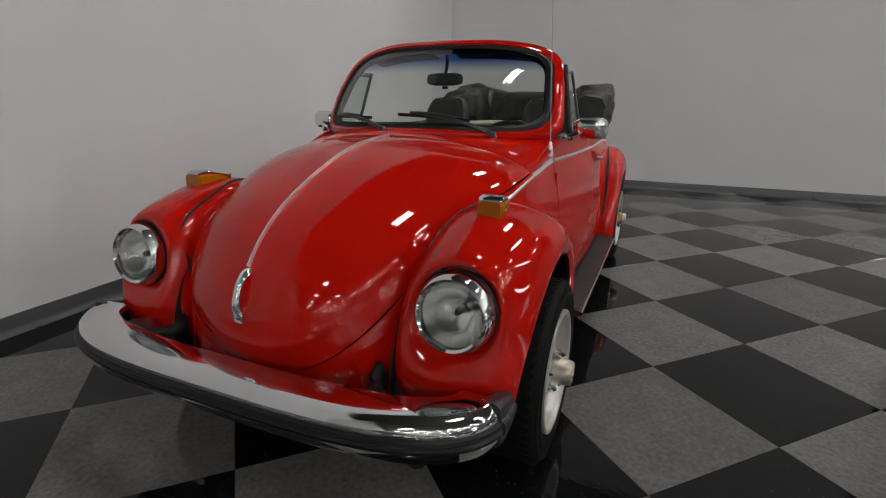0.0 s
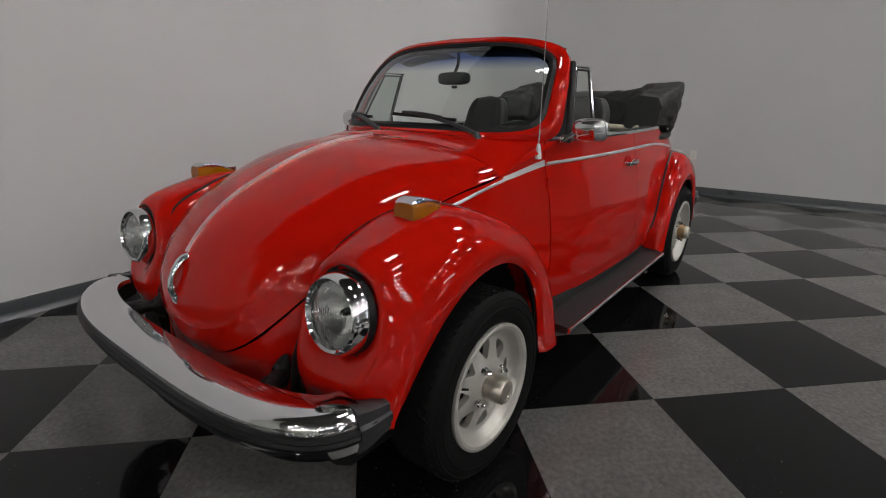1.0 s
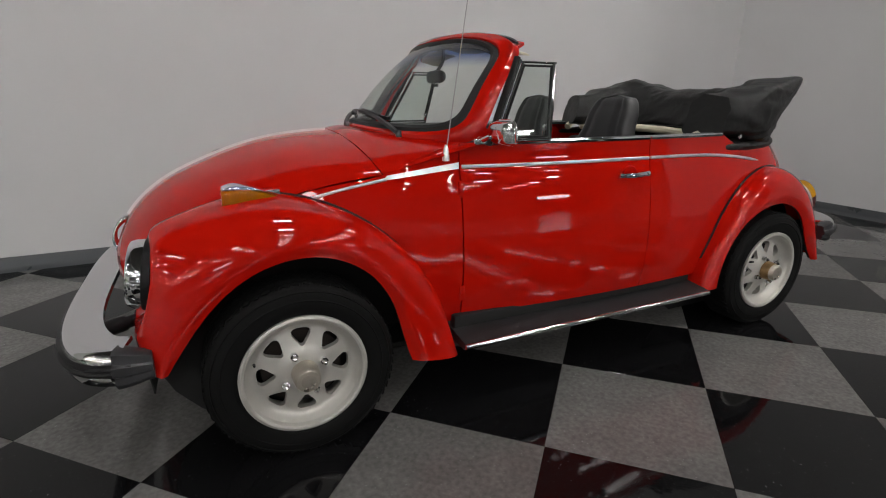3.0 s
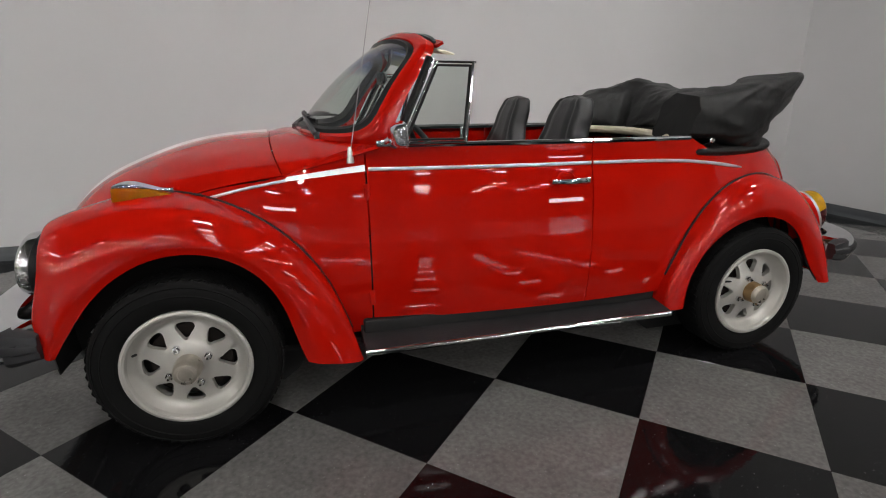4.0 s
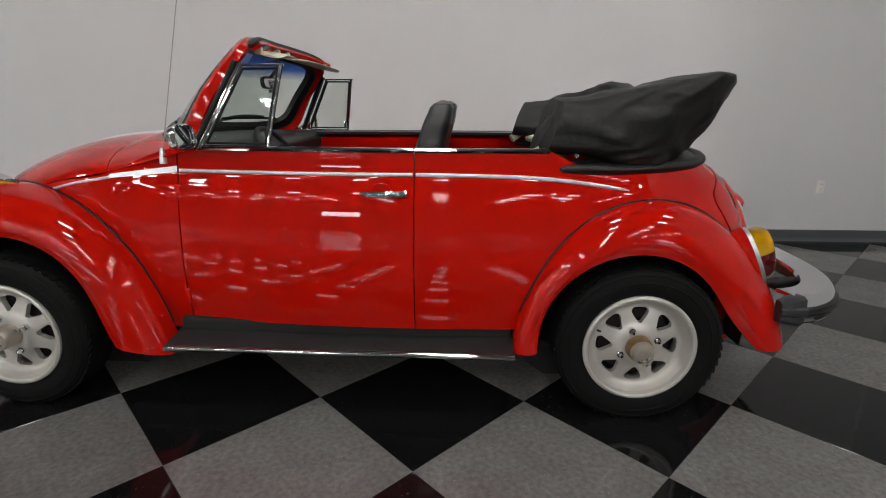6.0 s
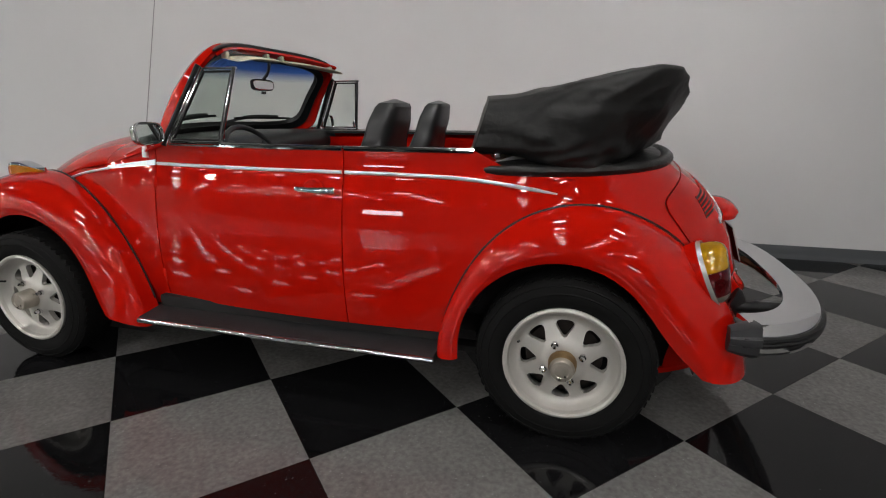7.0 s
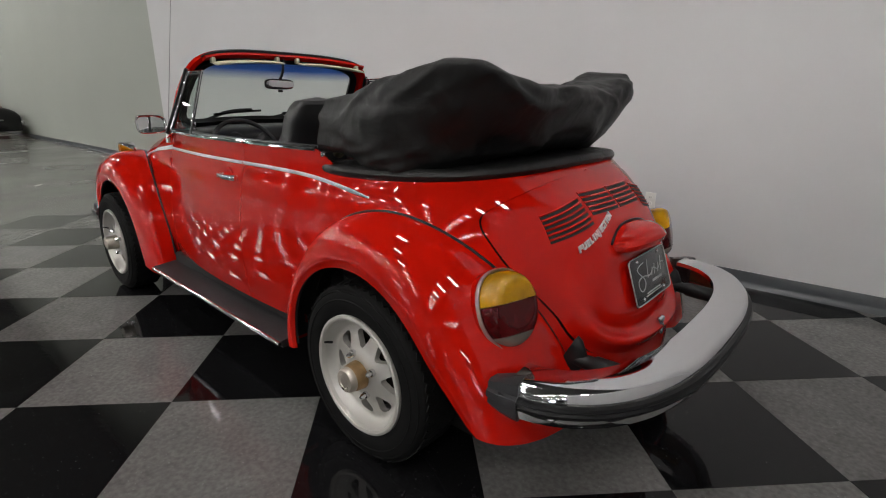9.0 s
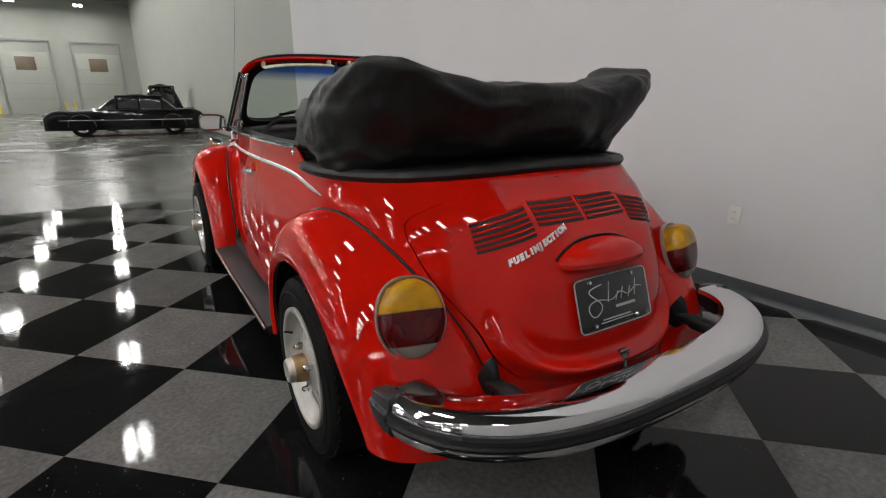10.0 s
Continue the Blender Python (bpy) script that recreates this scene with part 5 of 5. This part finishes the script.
# lettering on the lid, one raised letter after another
TEXT = "FUELINJECTION"
for k, ch in enumerate(TEXT):
    if ch == " ":
        continue
    f = k / (len(TEXT) - 1)
    here = [lid_point(lerp(-0.306, -0.108, f + d), lerp(0.757, 0.831, f + d), 0.002) for d in (-0.02, 0.0, 0.02)]
    tx = (here[2] - here[0]).normalized()
    tn = tx.cross(lid_point(lerp(-0.306, -0.108, f), lerp(0.757, 0.831, f) + 0.02) - lid_point(lerp(-0.306, -0.108, f), lerp(0.757, 0.831, f) - 0.02)).normalized()
    ty = tn.cross(tx).normalized()
    fc = bpy.data.curves.new("letter", "FONT")
    fc.body, fc.size, fc.extrude, fc.bevel_depth, fc.offset, fc.align_x = ch, 0.0245, 0.002, 0.0004, 0.0014, "CENTER"
    fc.shear = 0.25
    letter = new("letter", fc)
    fc.materials.append(BRIGHT)
    letter.parent = LID
    lm = Matrix((tx, ty, tn)).transposed().to_4x4()
    lm.translation = here[1] - ty * 0.008 + tn * 0.002
    letter.matrix_basis = lm
    tagged(letter, "raised chrome letter on the rear lid")
# lid latch
lp = lid_point(0, 0.462, 0.0)
latch = part("lid_latch", box((0.018, 0.042, 0.030), lp + Vector((0.004, 0, 0.004)), 0.006), CHROME, LID, "chrome lid latch")
part("latch_tongue", box((0.016, 0.018, 0.040), lp + Vector((0.010, 0, -0.022)), 0.005), CHROME, latch)
part("rear_apron_lip", sweep(lambda t: (lambda p: Vector((p[0] - 0.004, p[1], 0.205)))(rear_point(lerp(-0.55, 0.55, t), 0.21)), [(-0.006, -0.01), (0.006, -0.01), (0.006, 0.012), (-0.006, 0.012)], 40), PAINT, CAR)
part("tail_pipe", moved(lathe([(0.013, -0.16), (0.020, -0.16), (0.021, 0.0), (0.018, 0.001), (0.014, -0.01), (0.013, -0.16)], 20), pose(2.02, 0.27, 0.235, 0, 0, -90)), RUST, CAR, "tarnished brass tail pipe")

# ---- mirror, aerial, wipers ----
for sign in (-1, 1):
    def shell(s, r):
        th = 2 * math.pi * s
        y, z = 0.070 * sgnpow(math.cos(th), 0.55), 0.043 * sgnpow(math.sin(th), 0.55) * (1 + 0.10 * math.cos(th))
        k = math.cos(r * math.pi / 2) ** 0.45
        return Vector((-0.046 * math.sin(r * math.pi / 2), y * k * sign, z * k))
    m = Matrix.Translation((-0.430, -0.733, 1.080) if sign < 0 else (-0.400, 0.700, 1.085)) @ Matrix.Rotation(radians(-sign * 2), 4, "Z") @ Matrix.Rotation(radians(-6), 4, "Y")
    mir = part("door_mirror", moved(sheet(shell, 48, 16, 0.003, (0.02, 0, 0), loop_u=True), m), CHROME, CAR, "chrome door mirror")
    bm = sheet(lambda s, r: shell(s, 0.0) * r * 0.97 + Vector((-0.004, 0, 0)), 48, 2, 0.002, (-0.5, 0, 0), loop_u=True)
    part("mirror_glass", moved(bm, m), MIRROR, mir, "mirror glass")
    part("mirror_rim", moved(sweep(lambda t: shell(t, 0.0) * 0.985 + Vector((0.002, 0, 0)), circle(0.005, 8), 64, closed=True, up=(1, 0, 0)), m), CHROME, mir, "chrome rim")
    part("mirror_arm", sweep(spline([(-0.455, sign * 0.700, 1.075), (-0.465, sign * 0.675, 1.060), (-0.480, sign * 0.640, 1.045)]), lambda t: circle(0.007 + 0.006 * t, 10), 12), CHROME, mir)
    part("mirror_foot", box((0.055, 0.02, 0.026), (-0.485, sign * 0.648, 1.043), 0.008), CHROME, mir)

aerial = part("aerial", moved(lathe([(0, 0), (0.014, 0.0), (0.013, 0.02), (0.009, 0.045), (0.005, 0.06), (0, 0.06)], 16), Matrix.Translation((-0.604, -0.600, 0.970)) @ Matrix.Rotation(radians(90), 4, "X")), BRIGHT, CAR, "thin chrome radio aerial")
part("aerial_rod", sweep(lambda t: (-0.602 + 0.16 * t, -0.599 + 0.075 * t, 1.01 + 0.82 * t), lambda t: circle(0.0021 - 0.0009 * t, 6), 12, up=(1, 0, 0)), STEEL, aerial)
part("aerial_tip", moved(lathe([(0, -0.004), (0.004, 0), (0, 0.004)], 8), Matrix.Translation((-0.442, -0.524, 1.83))), BRIGHT, aerial)

for v0, v1 in ((-0.375, 0.02), (0.10, 0.49)):
    a0 = v0 / 0.62
    piv = screen_point(a0, -0.02, 0.006)
    tip = screen_point((v0 + 0.75 * (v1 - v0)) / 0.62, 0.125, 0.022)
    w = part("wiper", moved(lathe([(0, -0.02), (0.014, -0.02), (0.014, 0.012), (0.009, 0.02), (0, 0.022)], 16), Matrix.Translation(piv) @ Matrix.Rotation(radians(70), 4, "X")), PLASTIC, CAR, "black windscreen wiper")
    part("wiper_arm", sweep(spline([tuple(piv + Vector((-0.008, 0, 0.012))), tuple(piv.lerp(tip, 0.3) + Vector((-0.012, 0, 0.018))), tuple(tip)]), lambda t: [((0.010 - 0.004 * t) * a, b) for a, b in ((-1, -0.006), (1, -0.006), (0.8, 0.007), (-0.8, 0.007))], 20), PLASTIC, w)
    part("wiper_blade", sweep(lambda t: screen_point(lerp(v0 + 0.10, v1 + 0.03, t) / 0.62, lerp(0.105, 0.135, t), 0.010), [(-0.006, -0.008), (0.006, -0.008), (0.008, 0.005), (-0.008, 0.005)], 24), RUBBER, w)
    part("blade_bridge", sweep(lambda t: screen_point(lerp(v0 + 0.16, v1 - 0.03, t) / 0.62, lerp(0.110, 0.140, t), 0.016 + 0.008 * math.sin(math.pi * t)), circle(0.007, 8), 20), PLASTIC, w)


# ---- cabin ----
def dash_fn(s, r):
    v = lerp(-0.60, 0.60, s)
    k = [(-0.62, 1.064), (-0.47, 1.064), (-0.39, 1.042), (-0.365, 0.995), (-0.385, 0.93), (-0.42, 0.80), (-0.45, 0.70)]
    p = spline(k)(r)
    e = 0.14 * abs(v / 0.60) ** 2.5
    return Vector((p[0] + e * (1 - r) - 0.14 * (1 - abs(v / 0.60) ** 2.5) * (r < 0.18), v, p[1] - 0.012 * abs(v / 0.6) ** 2 - 0.01))


part("dashboard", sheet(dash_fn, 32, 24, 0.01, (-0.7, 0, 0.7)), VINYL, CAR, "black padded dashboard")
part("instrument", moved(lathe([(0, 0.0), (0.060, 0.0), (0.068, 0.012), (0.074, 0.0), (0.074, -0.03), (0, -0.03)], 32), Matrix.Translation((-0.372, -0.33, 0.955)) @ Matrix.Rotation(radians(-90), 4, "Z")), PLASTIC, CAR, "round instrument")
SW = Matrix.Translation((-0.215, -0.335, 0.935)) @ Matrix.Rotation(radians(-90), 4, "Z") @ Matrix.Rotation(radians(32), 4, "X")
steer = part("steering_wheel", moved(sweep(lambda t: (0.185 * math.cos(2 * math.pi * t), 0, 0.185 * math.sin(2 * math.pi * t)), circle(0.012, 10), 56, closed=True, up=(0, 1, 0)), SW), PLASTIC, CAR, "black four-spoke steering wheel")
part("horn_pad", moved(box((0.15, 0.045, 0.10), (0, -0.02, -0.01), 0.02, 3), SW), PLASTIC, steer)
for a in (20, 160, 215, 325):
    part("spoke", moved(box((0.12, 0.014, 0.03), (0.12, -0.01, 0), 0.005), SW @ Matrix.Rotation(radians(a), 4, "Y")), PLASTIC, steer)
part("column", moved(lathe([(0, -0.26), (0.035, -0.26), (0.035, -0.03), (0, -0.03)], 20), SW), PLASTIC, steer)


def seat(v0):
    """Tall one-piece bucket seat whose back narrows to a headrest."""
    def back(s, r):
        z = lerp(0.46, 1.215, s)
        k = (z - 0.46) / 0.755
        half = smooth([0, 0.3, 0.62, 0.78, 0.91, 0.965, 0.99, 1.0], [0.235, 0.235, 0.215, 0.150, 0.132, 0.105, 0.068, 0.0])(k)
        dep = smooth([0, 0.4, 0.75, 0.93, 0.98, 1.0], [0.075, 0.066, 0.058, 0.048, 0.034, 0.0])(k)
        th = 2 * math.pi * r
        c, d = sgnpow(math.cos(th), 0.6), sgnpow(math.sin(th), 0.6)
        lean = 0.285 + 0.17 * k + 0.03 * k * k
        crease = 0.010 * math.exp(-((abs(c) - 0.62) / 0.10) ** 2) * (d < 0)
        return Vector((lean + (dep - crease) * d - 0.018 * abs(c) ** 2 * (d < 0), v0 + half * c, z))
    ob = part("seat", sheet(back, 48, 48, 0.0, None, loop_v=True), VINYL, CAR, "black vinyl high-backed bucket seat")
    part("cushion", box((0.48, 0.48, 0.16), (0.10, v0, 0.47), 0.05, 4), VINYL, ob)
    part("piping", sweep(lambda t: back(lerp(0.2, 0.975, t), 0.14), circle(0.004, 6), 40), VINYL, ob)


seat(-0.335)
seat(0.335)
part("rear_seat_back", box((0.12, 1.08, 0.46), (0.905, 0, 0.72), 0.05, 4), VINYL, CAR, "black vinyl rear seat back")
part("rear_seat_cushion", box((0.42, 1.08, 0.16), (0.68, 0, 0.45), 0.05, 4), VINYL, CAR)
for sign in (-1, 1):
    part("rear_side_trim", sheet(lambda s, r: side_point(lerp(DOOR_B + 0.02, 0.775, s), lerp(0.36, 1.0, r), sign) - Vector((0, sign * 0.075, 0)), 8, 8, 0.004, None), PAINT, CAR)
    part("top_bow", sweep(spline([(0.84, sign * 0.50, 1.005), (0.93, sign * 0.53, 1.055), (1.06, sign * 0.55, 1.06)]), circle(0.022, 10), 12), CREAM, CAR, "cream folding-top bow")
part("folded_lining", sweep(spline([(0.95, -0.48, 1.01), (1.0, -0.2, 1.02), (1.0, 0.2, 1.02), (0.95, 0.48, 1.01)]), circle(0.035, 10, 0.022), 20), CREAM, CAR, "folded cream lining")
part("cabin_floor", box((1.5, 1.2, 0.04), (0.15, 0, 0.30)), DARK, CAR)
part("firewall", box((0.05, 1.15, 0.60), (-0.62, 0, 0.62)), DARK, CAR)


# ---- folded top under its cover ----
def cover_path(t):
    b = lerp(-math.pi / 2, math.pi / 2, t)
    return Vector((0.885 + 0.53 * abs(math.cos(b)) ** 0.42, 0.533 * sgnpow(math.sin(b), 0.50), 0)), b


cover_top = smooth([0, 0.03, 0.10, 0.20, 0.27, 0.36, 0.5, 0.64, 0.73, 0.80, 0.90, 0.97, 1.0], [1.212, 1.235, 1.260, 1.295, 1.308, 1.280, 1.245, 1.280, 1.308, 1.295, 1.260, 1.235, 1.212])
cover_low = smooth([0, 0.1, 0.25, 0.5, 0.75, 0.9, 1.0], [1.030, 0.968, 0.972, 1.020, 0.972, 0.968, 1.030])


def cover_fn(s, r):
    t = min(1, max(0, s))
    p, b = cover_path(t)
    out = Vector((math.cos(b), math.sin(b), 0)) if 0.08 < t < 0.92 else Vector((0.25, math.copysign(1, math.sin(b)), 0)).normalized()
    end = min(1, (min(t, 1 - t) / 0.035) ** 0.5) if min(t, 1 - t) < 0.035 else 1.0
    top, low = cover_top(t), cover_low(t)
    mid, half = (top + low) / 2, (top - low) / 2
    th = 2 * math.pi * r
    c, d = sgnpow(math.cos(th), 0.42), sgnpow(math.sin(th), 0.55)
    wide = smooth([0, 0.15, 0.30, 0.5, 0.70, 0.85, 1.0], [0.128, 0.140, 0.165, 0.165, 0.165, 0.140, 0.128])(t) * (0.80 + 0.20 * end)
    lean = 0.10 * smooth([0, 0.1, 0.27, 0.5, 0.73, 0.9, 1.0], [0.0, 0.3, 1.1, 0.6, 1.1, 0.3, 0.0])(t)
    taper = 1 - 0.24 * (d + 1) / 2 * smooth([0, 0.2, 0.5, 0.8, 1.0], [0.75, 0.9, 0.5, 0.9, 0.75])(t)
    q = p + out * (wide * taper * c + lean * d) + Vector((0, 0, mid + half * d))
    if s < 0.035 or s > 0.965:
        q[0] += 0.03 * (1 - end) * d
    # drapes and wrinkles: sharp folds that run along the cloth, and small dents
    k = noise.noise(Vector((q[0] * 4, q[1] * 4, q[2] * 7))) * 0.010 + noise.noise(Vector((q[0] * 13 + 4, q[1] * 13, q[2] * 18))) * 0.003
    for freq, amp, turn in ((6.0, 0.015, 0.6), (11.0, 0.007, -0.9), (19.0, 0.003, 0.3)):
        ridge = abs(noise.noise(Vector((q[0] * freq * 0.55 + q[2] * freq * turn, q[1] * freq * 0.55, q[2] * freq + freq))))
        k += amp * max(0, 0.26 - ridge) / 0.26
    return q + out * (k * (1 if c > 0 else -1)) + Vector((0, 0, k * d * 0.7))


bm = sheet(cover_fn, 150, 84, 0.0, None, loop_v=True)
bmesh.ops.holes_fill(bm, edges=[e for e in bm.edges if e.is_boundary])
bmesh.ops.recalc_face_normals(bm, faces=bm.faces[:])
COVER = part("soft_top_cover", bm, CLOTH, CAR, "wrinkled black cover over the folded soft top", angle=60)


def rim_line(t):
    th = lerp(-1.465, 1.465, t)
    v = 0.645 * math.sin(th)
    w = rim_w(v)
    p = rear_point(v, w)
    return Vector((p[0] - 0.015, v * 0.985, w + 0.014))


part("rim_roll", sweep(rim_line, lambda t: [(x * 1.2, y) for x, y in circle(0.022 * min(1, 0.3 + 25 * min(t, 1 - t)), 12)], 96), CLOTH, COVER, "black padded rim of the folded top")
part("rear_skirt", sheet(lambda s, r: (lambda p: Vector((lerp(p[0], 1.18, r), p[1] * lerp(0.99, 0.85, r), p[2] + 0.01 + 0.03 * math.sin(math.pi * r * 0.5))))(rim_line(s)), 60, 6, 0.004, None), CLOTH, COVER)
for sign in (-1, 1):
    part("snap", moved(lathe([(0, 0), (0.011, 0), (0.008, 0.005), (0, 0.006)], 16), Matrix.Translation((0.975, sign * 0.664, 1.022)) @ Matrix.Rotation(radians(0 if sign > 0 else 180), 4, "Z")), CHROME, COVER, "chrome snap button")


# ---- parked cars far off in the hall ----
def parked_car(name, label, at, length, paint, roof, roof_mat, wheel_r=0.33):
    ob = thing(name, label, "car", "cars parked in the hall", at)
    half = 0.92
    belt = smooth([-0.5, -0.47, -0.3, 0.0, 0.3, 0.46, 0.5], [0.74, 0.83, 0.89, 0.93, 0.93, 0.90, 0.80])

    def body(s, r):
        x = lerp(-0.5, 0.5, s)
        th = math.pi * r
        k = (1 - abs(2 * s - 1) ** 10) ** 0.25
        y = half * sgnpow(math.cos(th), 0.22) * (0.92 + 0.08 * k)
        return (x * length, y, 0.22 + (belt(x) - 0.22) * sgnpow(math.sin(th), 0.30) * (0.85 + 0.15 * k))
    part("body", sheet(body, 60, 28, 0.02, (0, 0, 0.3)), paint, ob)
    r0, r1, h = roof
    prof = smooth([0, 0.22, 0.35, 0.7, 0.82, 1.0], [0.0, 0.8, 1.0, 1.0, 0.85, 0.0])

    def top(s, r):
        th = math.pi * r
        z = prof(s)
        return (lerp(r0, r1, s) * length, (half - 0.10 - 0.14 * z) * sgnpow(math.cos(th), 0.3), 0.86 + (h - 0.86) * z * sgnpow(math.sin(th), 0.3))
    part("greenhouse", sheet(top, 30, 24, 0.02, (0, 0, 0.5)), GLASS_DARK2, ob, "dark side glass")

    def cap(s, r):
        th = math.pi * r
        t = lerp(0.26, 0.80, s)
        return (lerp(r0, r1, t) * length, (half - 0.235) * sgnpow(math.cos(th), 0.3), h - 0.06 + 0.07 * sgnpow(math.sin(th), 0.4))
    part("roof", sheet(cap, 20, 16, 0.03, (0, 0, 0.5)), roof_mat, ob)
    for t in (0.26, 0.52, 0.80):
        for s in (-1, 1):
            part("pillar", box((0.07, 0.03, h - 0.88), (lerp(r0, r1, t) * length, s * (half - 0.20), (h + 0.84) / 2), 0.008), roof_mat, ob)
    for x in (-0.285, 0.285):
        for s in (-1, 1):
            w = part("wheel", moved(lathe([(0, -0.12), (wheel_r, -0.12), (wheel_r + 0.01, -0.02), (wheel_r - 0.02, 0.01), (0.20, 0.012), (0.20, 0.0), (0, 0.0)], 28), pose(x * length, s * (half - 0.03), wheel_r, 0, 0, 0 if s > 0 else 180)), TYRE, ob)
            part("rim", moved(lathe([(0, 0.004), (0.05, 0.012), (0.10, 0.004), (0.17, 0.006), (0.195, 0.016), (0.20, 0.004), (0.20, -0.02), (0, -0.02)], 28), pose(x * length, s * (half - 0.03), wheel_r, 0, 0, 0 if s > 0 else 180)), CHROME, w)
            arch = sweep(lambda t: (x * length + (wheel_r + 0.07) * math.cos(math.pi * t), s * (half - 0.005), wheel_r + 0.02 + (wheel_r + 0.07) * math.sin(math.pi * t)), circle(0.012, 6), 16, up=(0, 1, 0))
            part("arch_trim", arch, CHROME, ob)
    for x in (-0.505, 0.505):
        part("bumper", box((0.10, 1.78, 0.13), (x * length, 0, 0.47), 0.03, 3), CHROME, ob)
    for s in (-1, 1):
        part("side_trim", box((length * 0.82, 0.012, 0.03), (0, s * (half - 0.002), 0.56), 0.004), CHROME, ob)
        part("door_handle", box((0.14, 0.03, 0.025), (0.02 * length, s * (half - 0.01), 0.80), 0.006), CHROME, ob)
        part("headlamp", moved(lathe([(0, 0.03), (0.07, 0.02), (0.085, 0.0), (0.085, -0.05), (0, -0.05)], 20), pose(-0.497 * length, s * 0.68, 0.66, 0, 0, 90)), REFLECTOR, ob)
    return ob


GLASS_DARK2 = mat("dark_car_glass", (0.02, 0.02, 0.022), 0.06, coat=1.0)
BLACK_PAINT = mat("black_car_paint", (0.003, 0.003, 0.0035), 0.3, coat=0.6, spec=0.1)
MAROON = mat("maroon_car_paint", (0.09, 0.008, 0.010), 0.3, coat=1.0)
GREEN = mat("green_car_paint", (0.20, 0.42, 0.06), 0.3, coat=1.0)
parked_car("sedan_car", "long black four-door sedan with chrome trim", pose(-19.6, -0.55, 0, 0, 0, 87), 4.95, BLACK_PAINT, (-0.20, 0.33, 1.40), BLACK_PAINT)
parked_car("roadster_car", "dark maroon vintage car with a black canvas top", pose(-23.5, 0.15, 0, 0, 0, 88), 4.6, MAROON, (-0.02, 0.34, 1.85), CLOTH)
parked_car("green_car", "bright green car parked by the far doors", pose(-36.0, -8.9, 0, 0, 0, 90), 4.6, GREEN, (-0.20, 0.30, 1.42), GREEN)

# ---- roof beams ----
for x in (-9.0, -22.0, -35.0, -48.0, -57.5):
    beam = tagged(part("beam", box((0.3, 48.0, 0.5), (x, -22.0, TOP - 0.26), 0.02), STEEL, flat=True), "grey steel roof beam under the dark ceiling", "beam", "roof beams", kind="structure")

# ---- checkered floor: one object a tile, laid at 45 degrees to the walls ----
TILE = 0.6096
HALF = TILE / math.sqrt(2)
X0, Y0 = -0.470, -1.055
TX0, TX1, TY0, TY1 = EDGE_X, WALL_X, -6.2, WALL_Y


def clipped(poly, axis, limit, keep_less):
    out = []
    for i, p in enumerate(poly):
        q = poly[(i + 1) % len(poly)]
        a, b = (p[axis] <= limit) == keep_less, (q[axis] <= limit) == keep_less
        if a:
            out.append(p)
        if a != b:
            t = (limit - p[axis]) / (q[axis] - p[axis])
            out.append(tuple(lerp(p[j], q[j], t) for j in range(2)))
    return out


def tile_mesh(poly):
    """A thin slab with slightly eased edges."""
    c = Vector((sum(p[0] for p in poly) / len(poly), sum(p[1] for p in poly) / len(poly)))
    n = len(poly)
    rows = []
    for inset, z in ((0.0006, -0.006), (0.0006, -0.0008), (0.0022, 0.0)):
        row = []
        for p in poly:
            d = Vector(p) - c
            row.append((*(c + d * (1 - inset / max(d.length, 0.01))), z))
        rows.append(row)
    verts = [v for row in rows for v in row]
    faces = [tuple(range(2 * n, 3 * n))]
    for k in range(2):
        for i in range(n):
            faces.append((k * n + i, k * n + (i + 1) % n, (k + 1) * n + (i + 1) % n, (k + 1) * n + i))
    me = bpy.data.meshes.new("tile")
    me.from_pydata(verts, [], faces)
    return me


FLOOR = tagged(new("tiled_floor"), "black and grey checkered vinyl tile floor laid diagonally", "floor", kind="structure")
whole = {}
for i in range(-14, 16):
    for j in range(-16, 12):
        if (i + j) % 2 == 0:
            continue
        # tile centres lie between the grid's crossings
        cx, cy = X0 + HALF * i, Y0 + HALF * j
        poly = [(cx + HALF, cy), (cx, cy + HALF), (cx - HALF, cy), (cx, cy - HALF)]
        full = poly
        for axis, lim, less in ((0, TX0, False), (0, TX1, True), (1, TY0, False), (1, TY1, True)):
            poly = clipped(poly, axis, lim, less)
            if len(poly) < 3:
                break
        if len(poly) < 3:
            continue
        dark = i % 2 == 0
        m = TILE_DARK if dark else TILE_GREY
        if poly == full:
            if dark not in whole:
                whole[dark] = tile_mesh([(x - cx, y - cy) for x, y in poly])
                whole[dark].materials.append(m)
            ob = new("tile", whole[dark])
            ob.location = (cx, cy, 0)
        else:
            me = tile_mesh(poly)
            me.materials.append(m)
            ob = new("tile", me)
        ob.parent = FLOOR
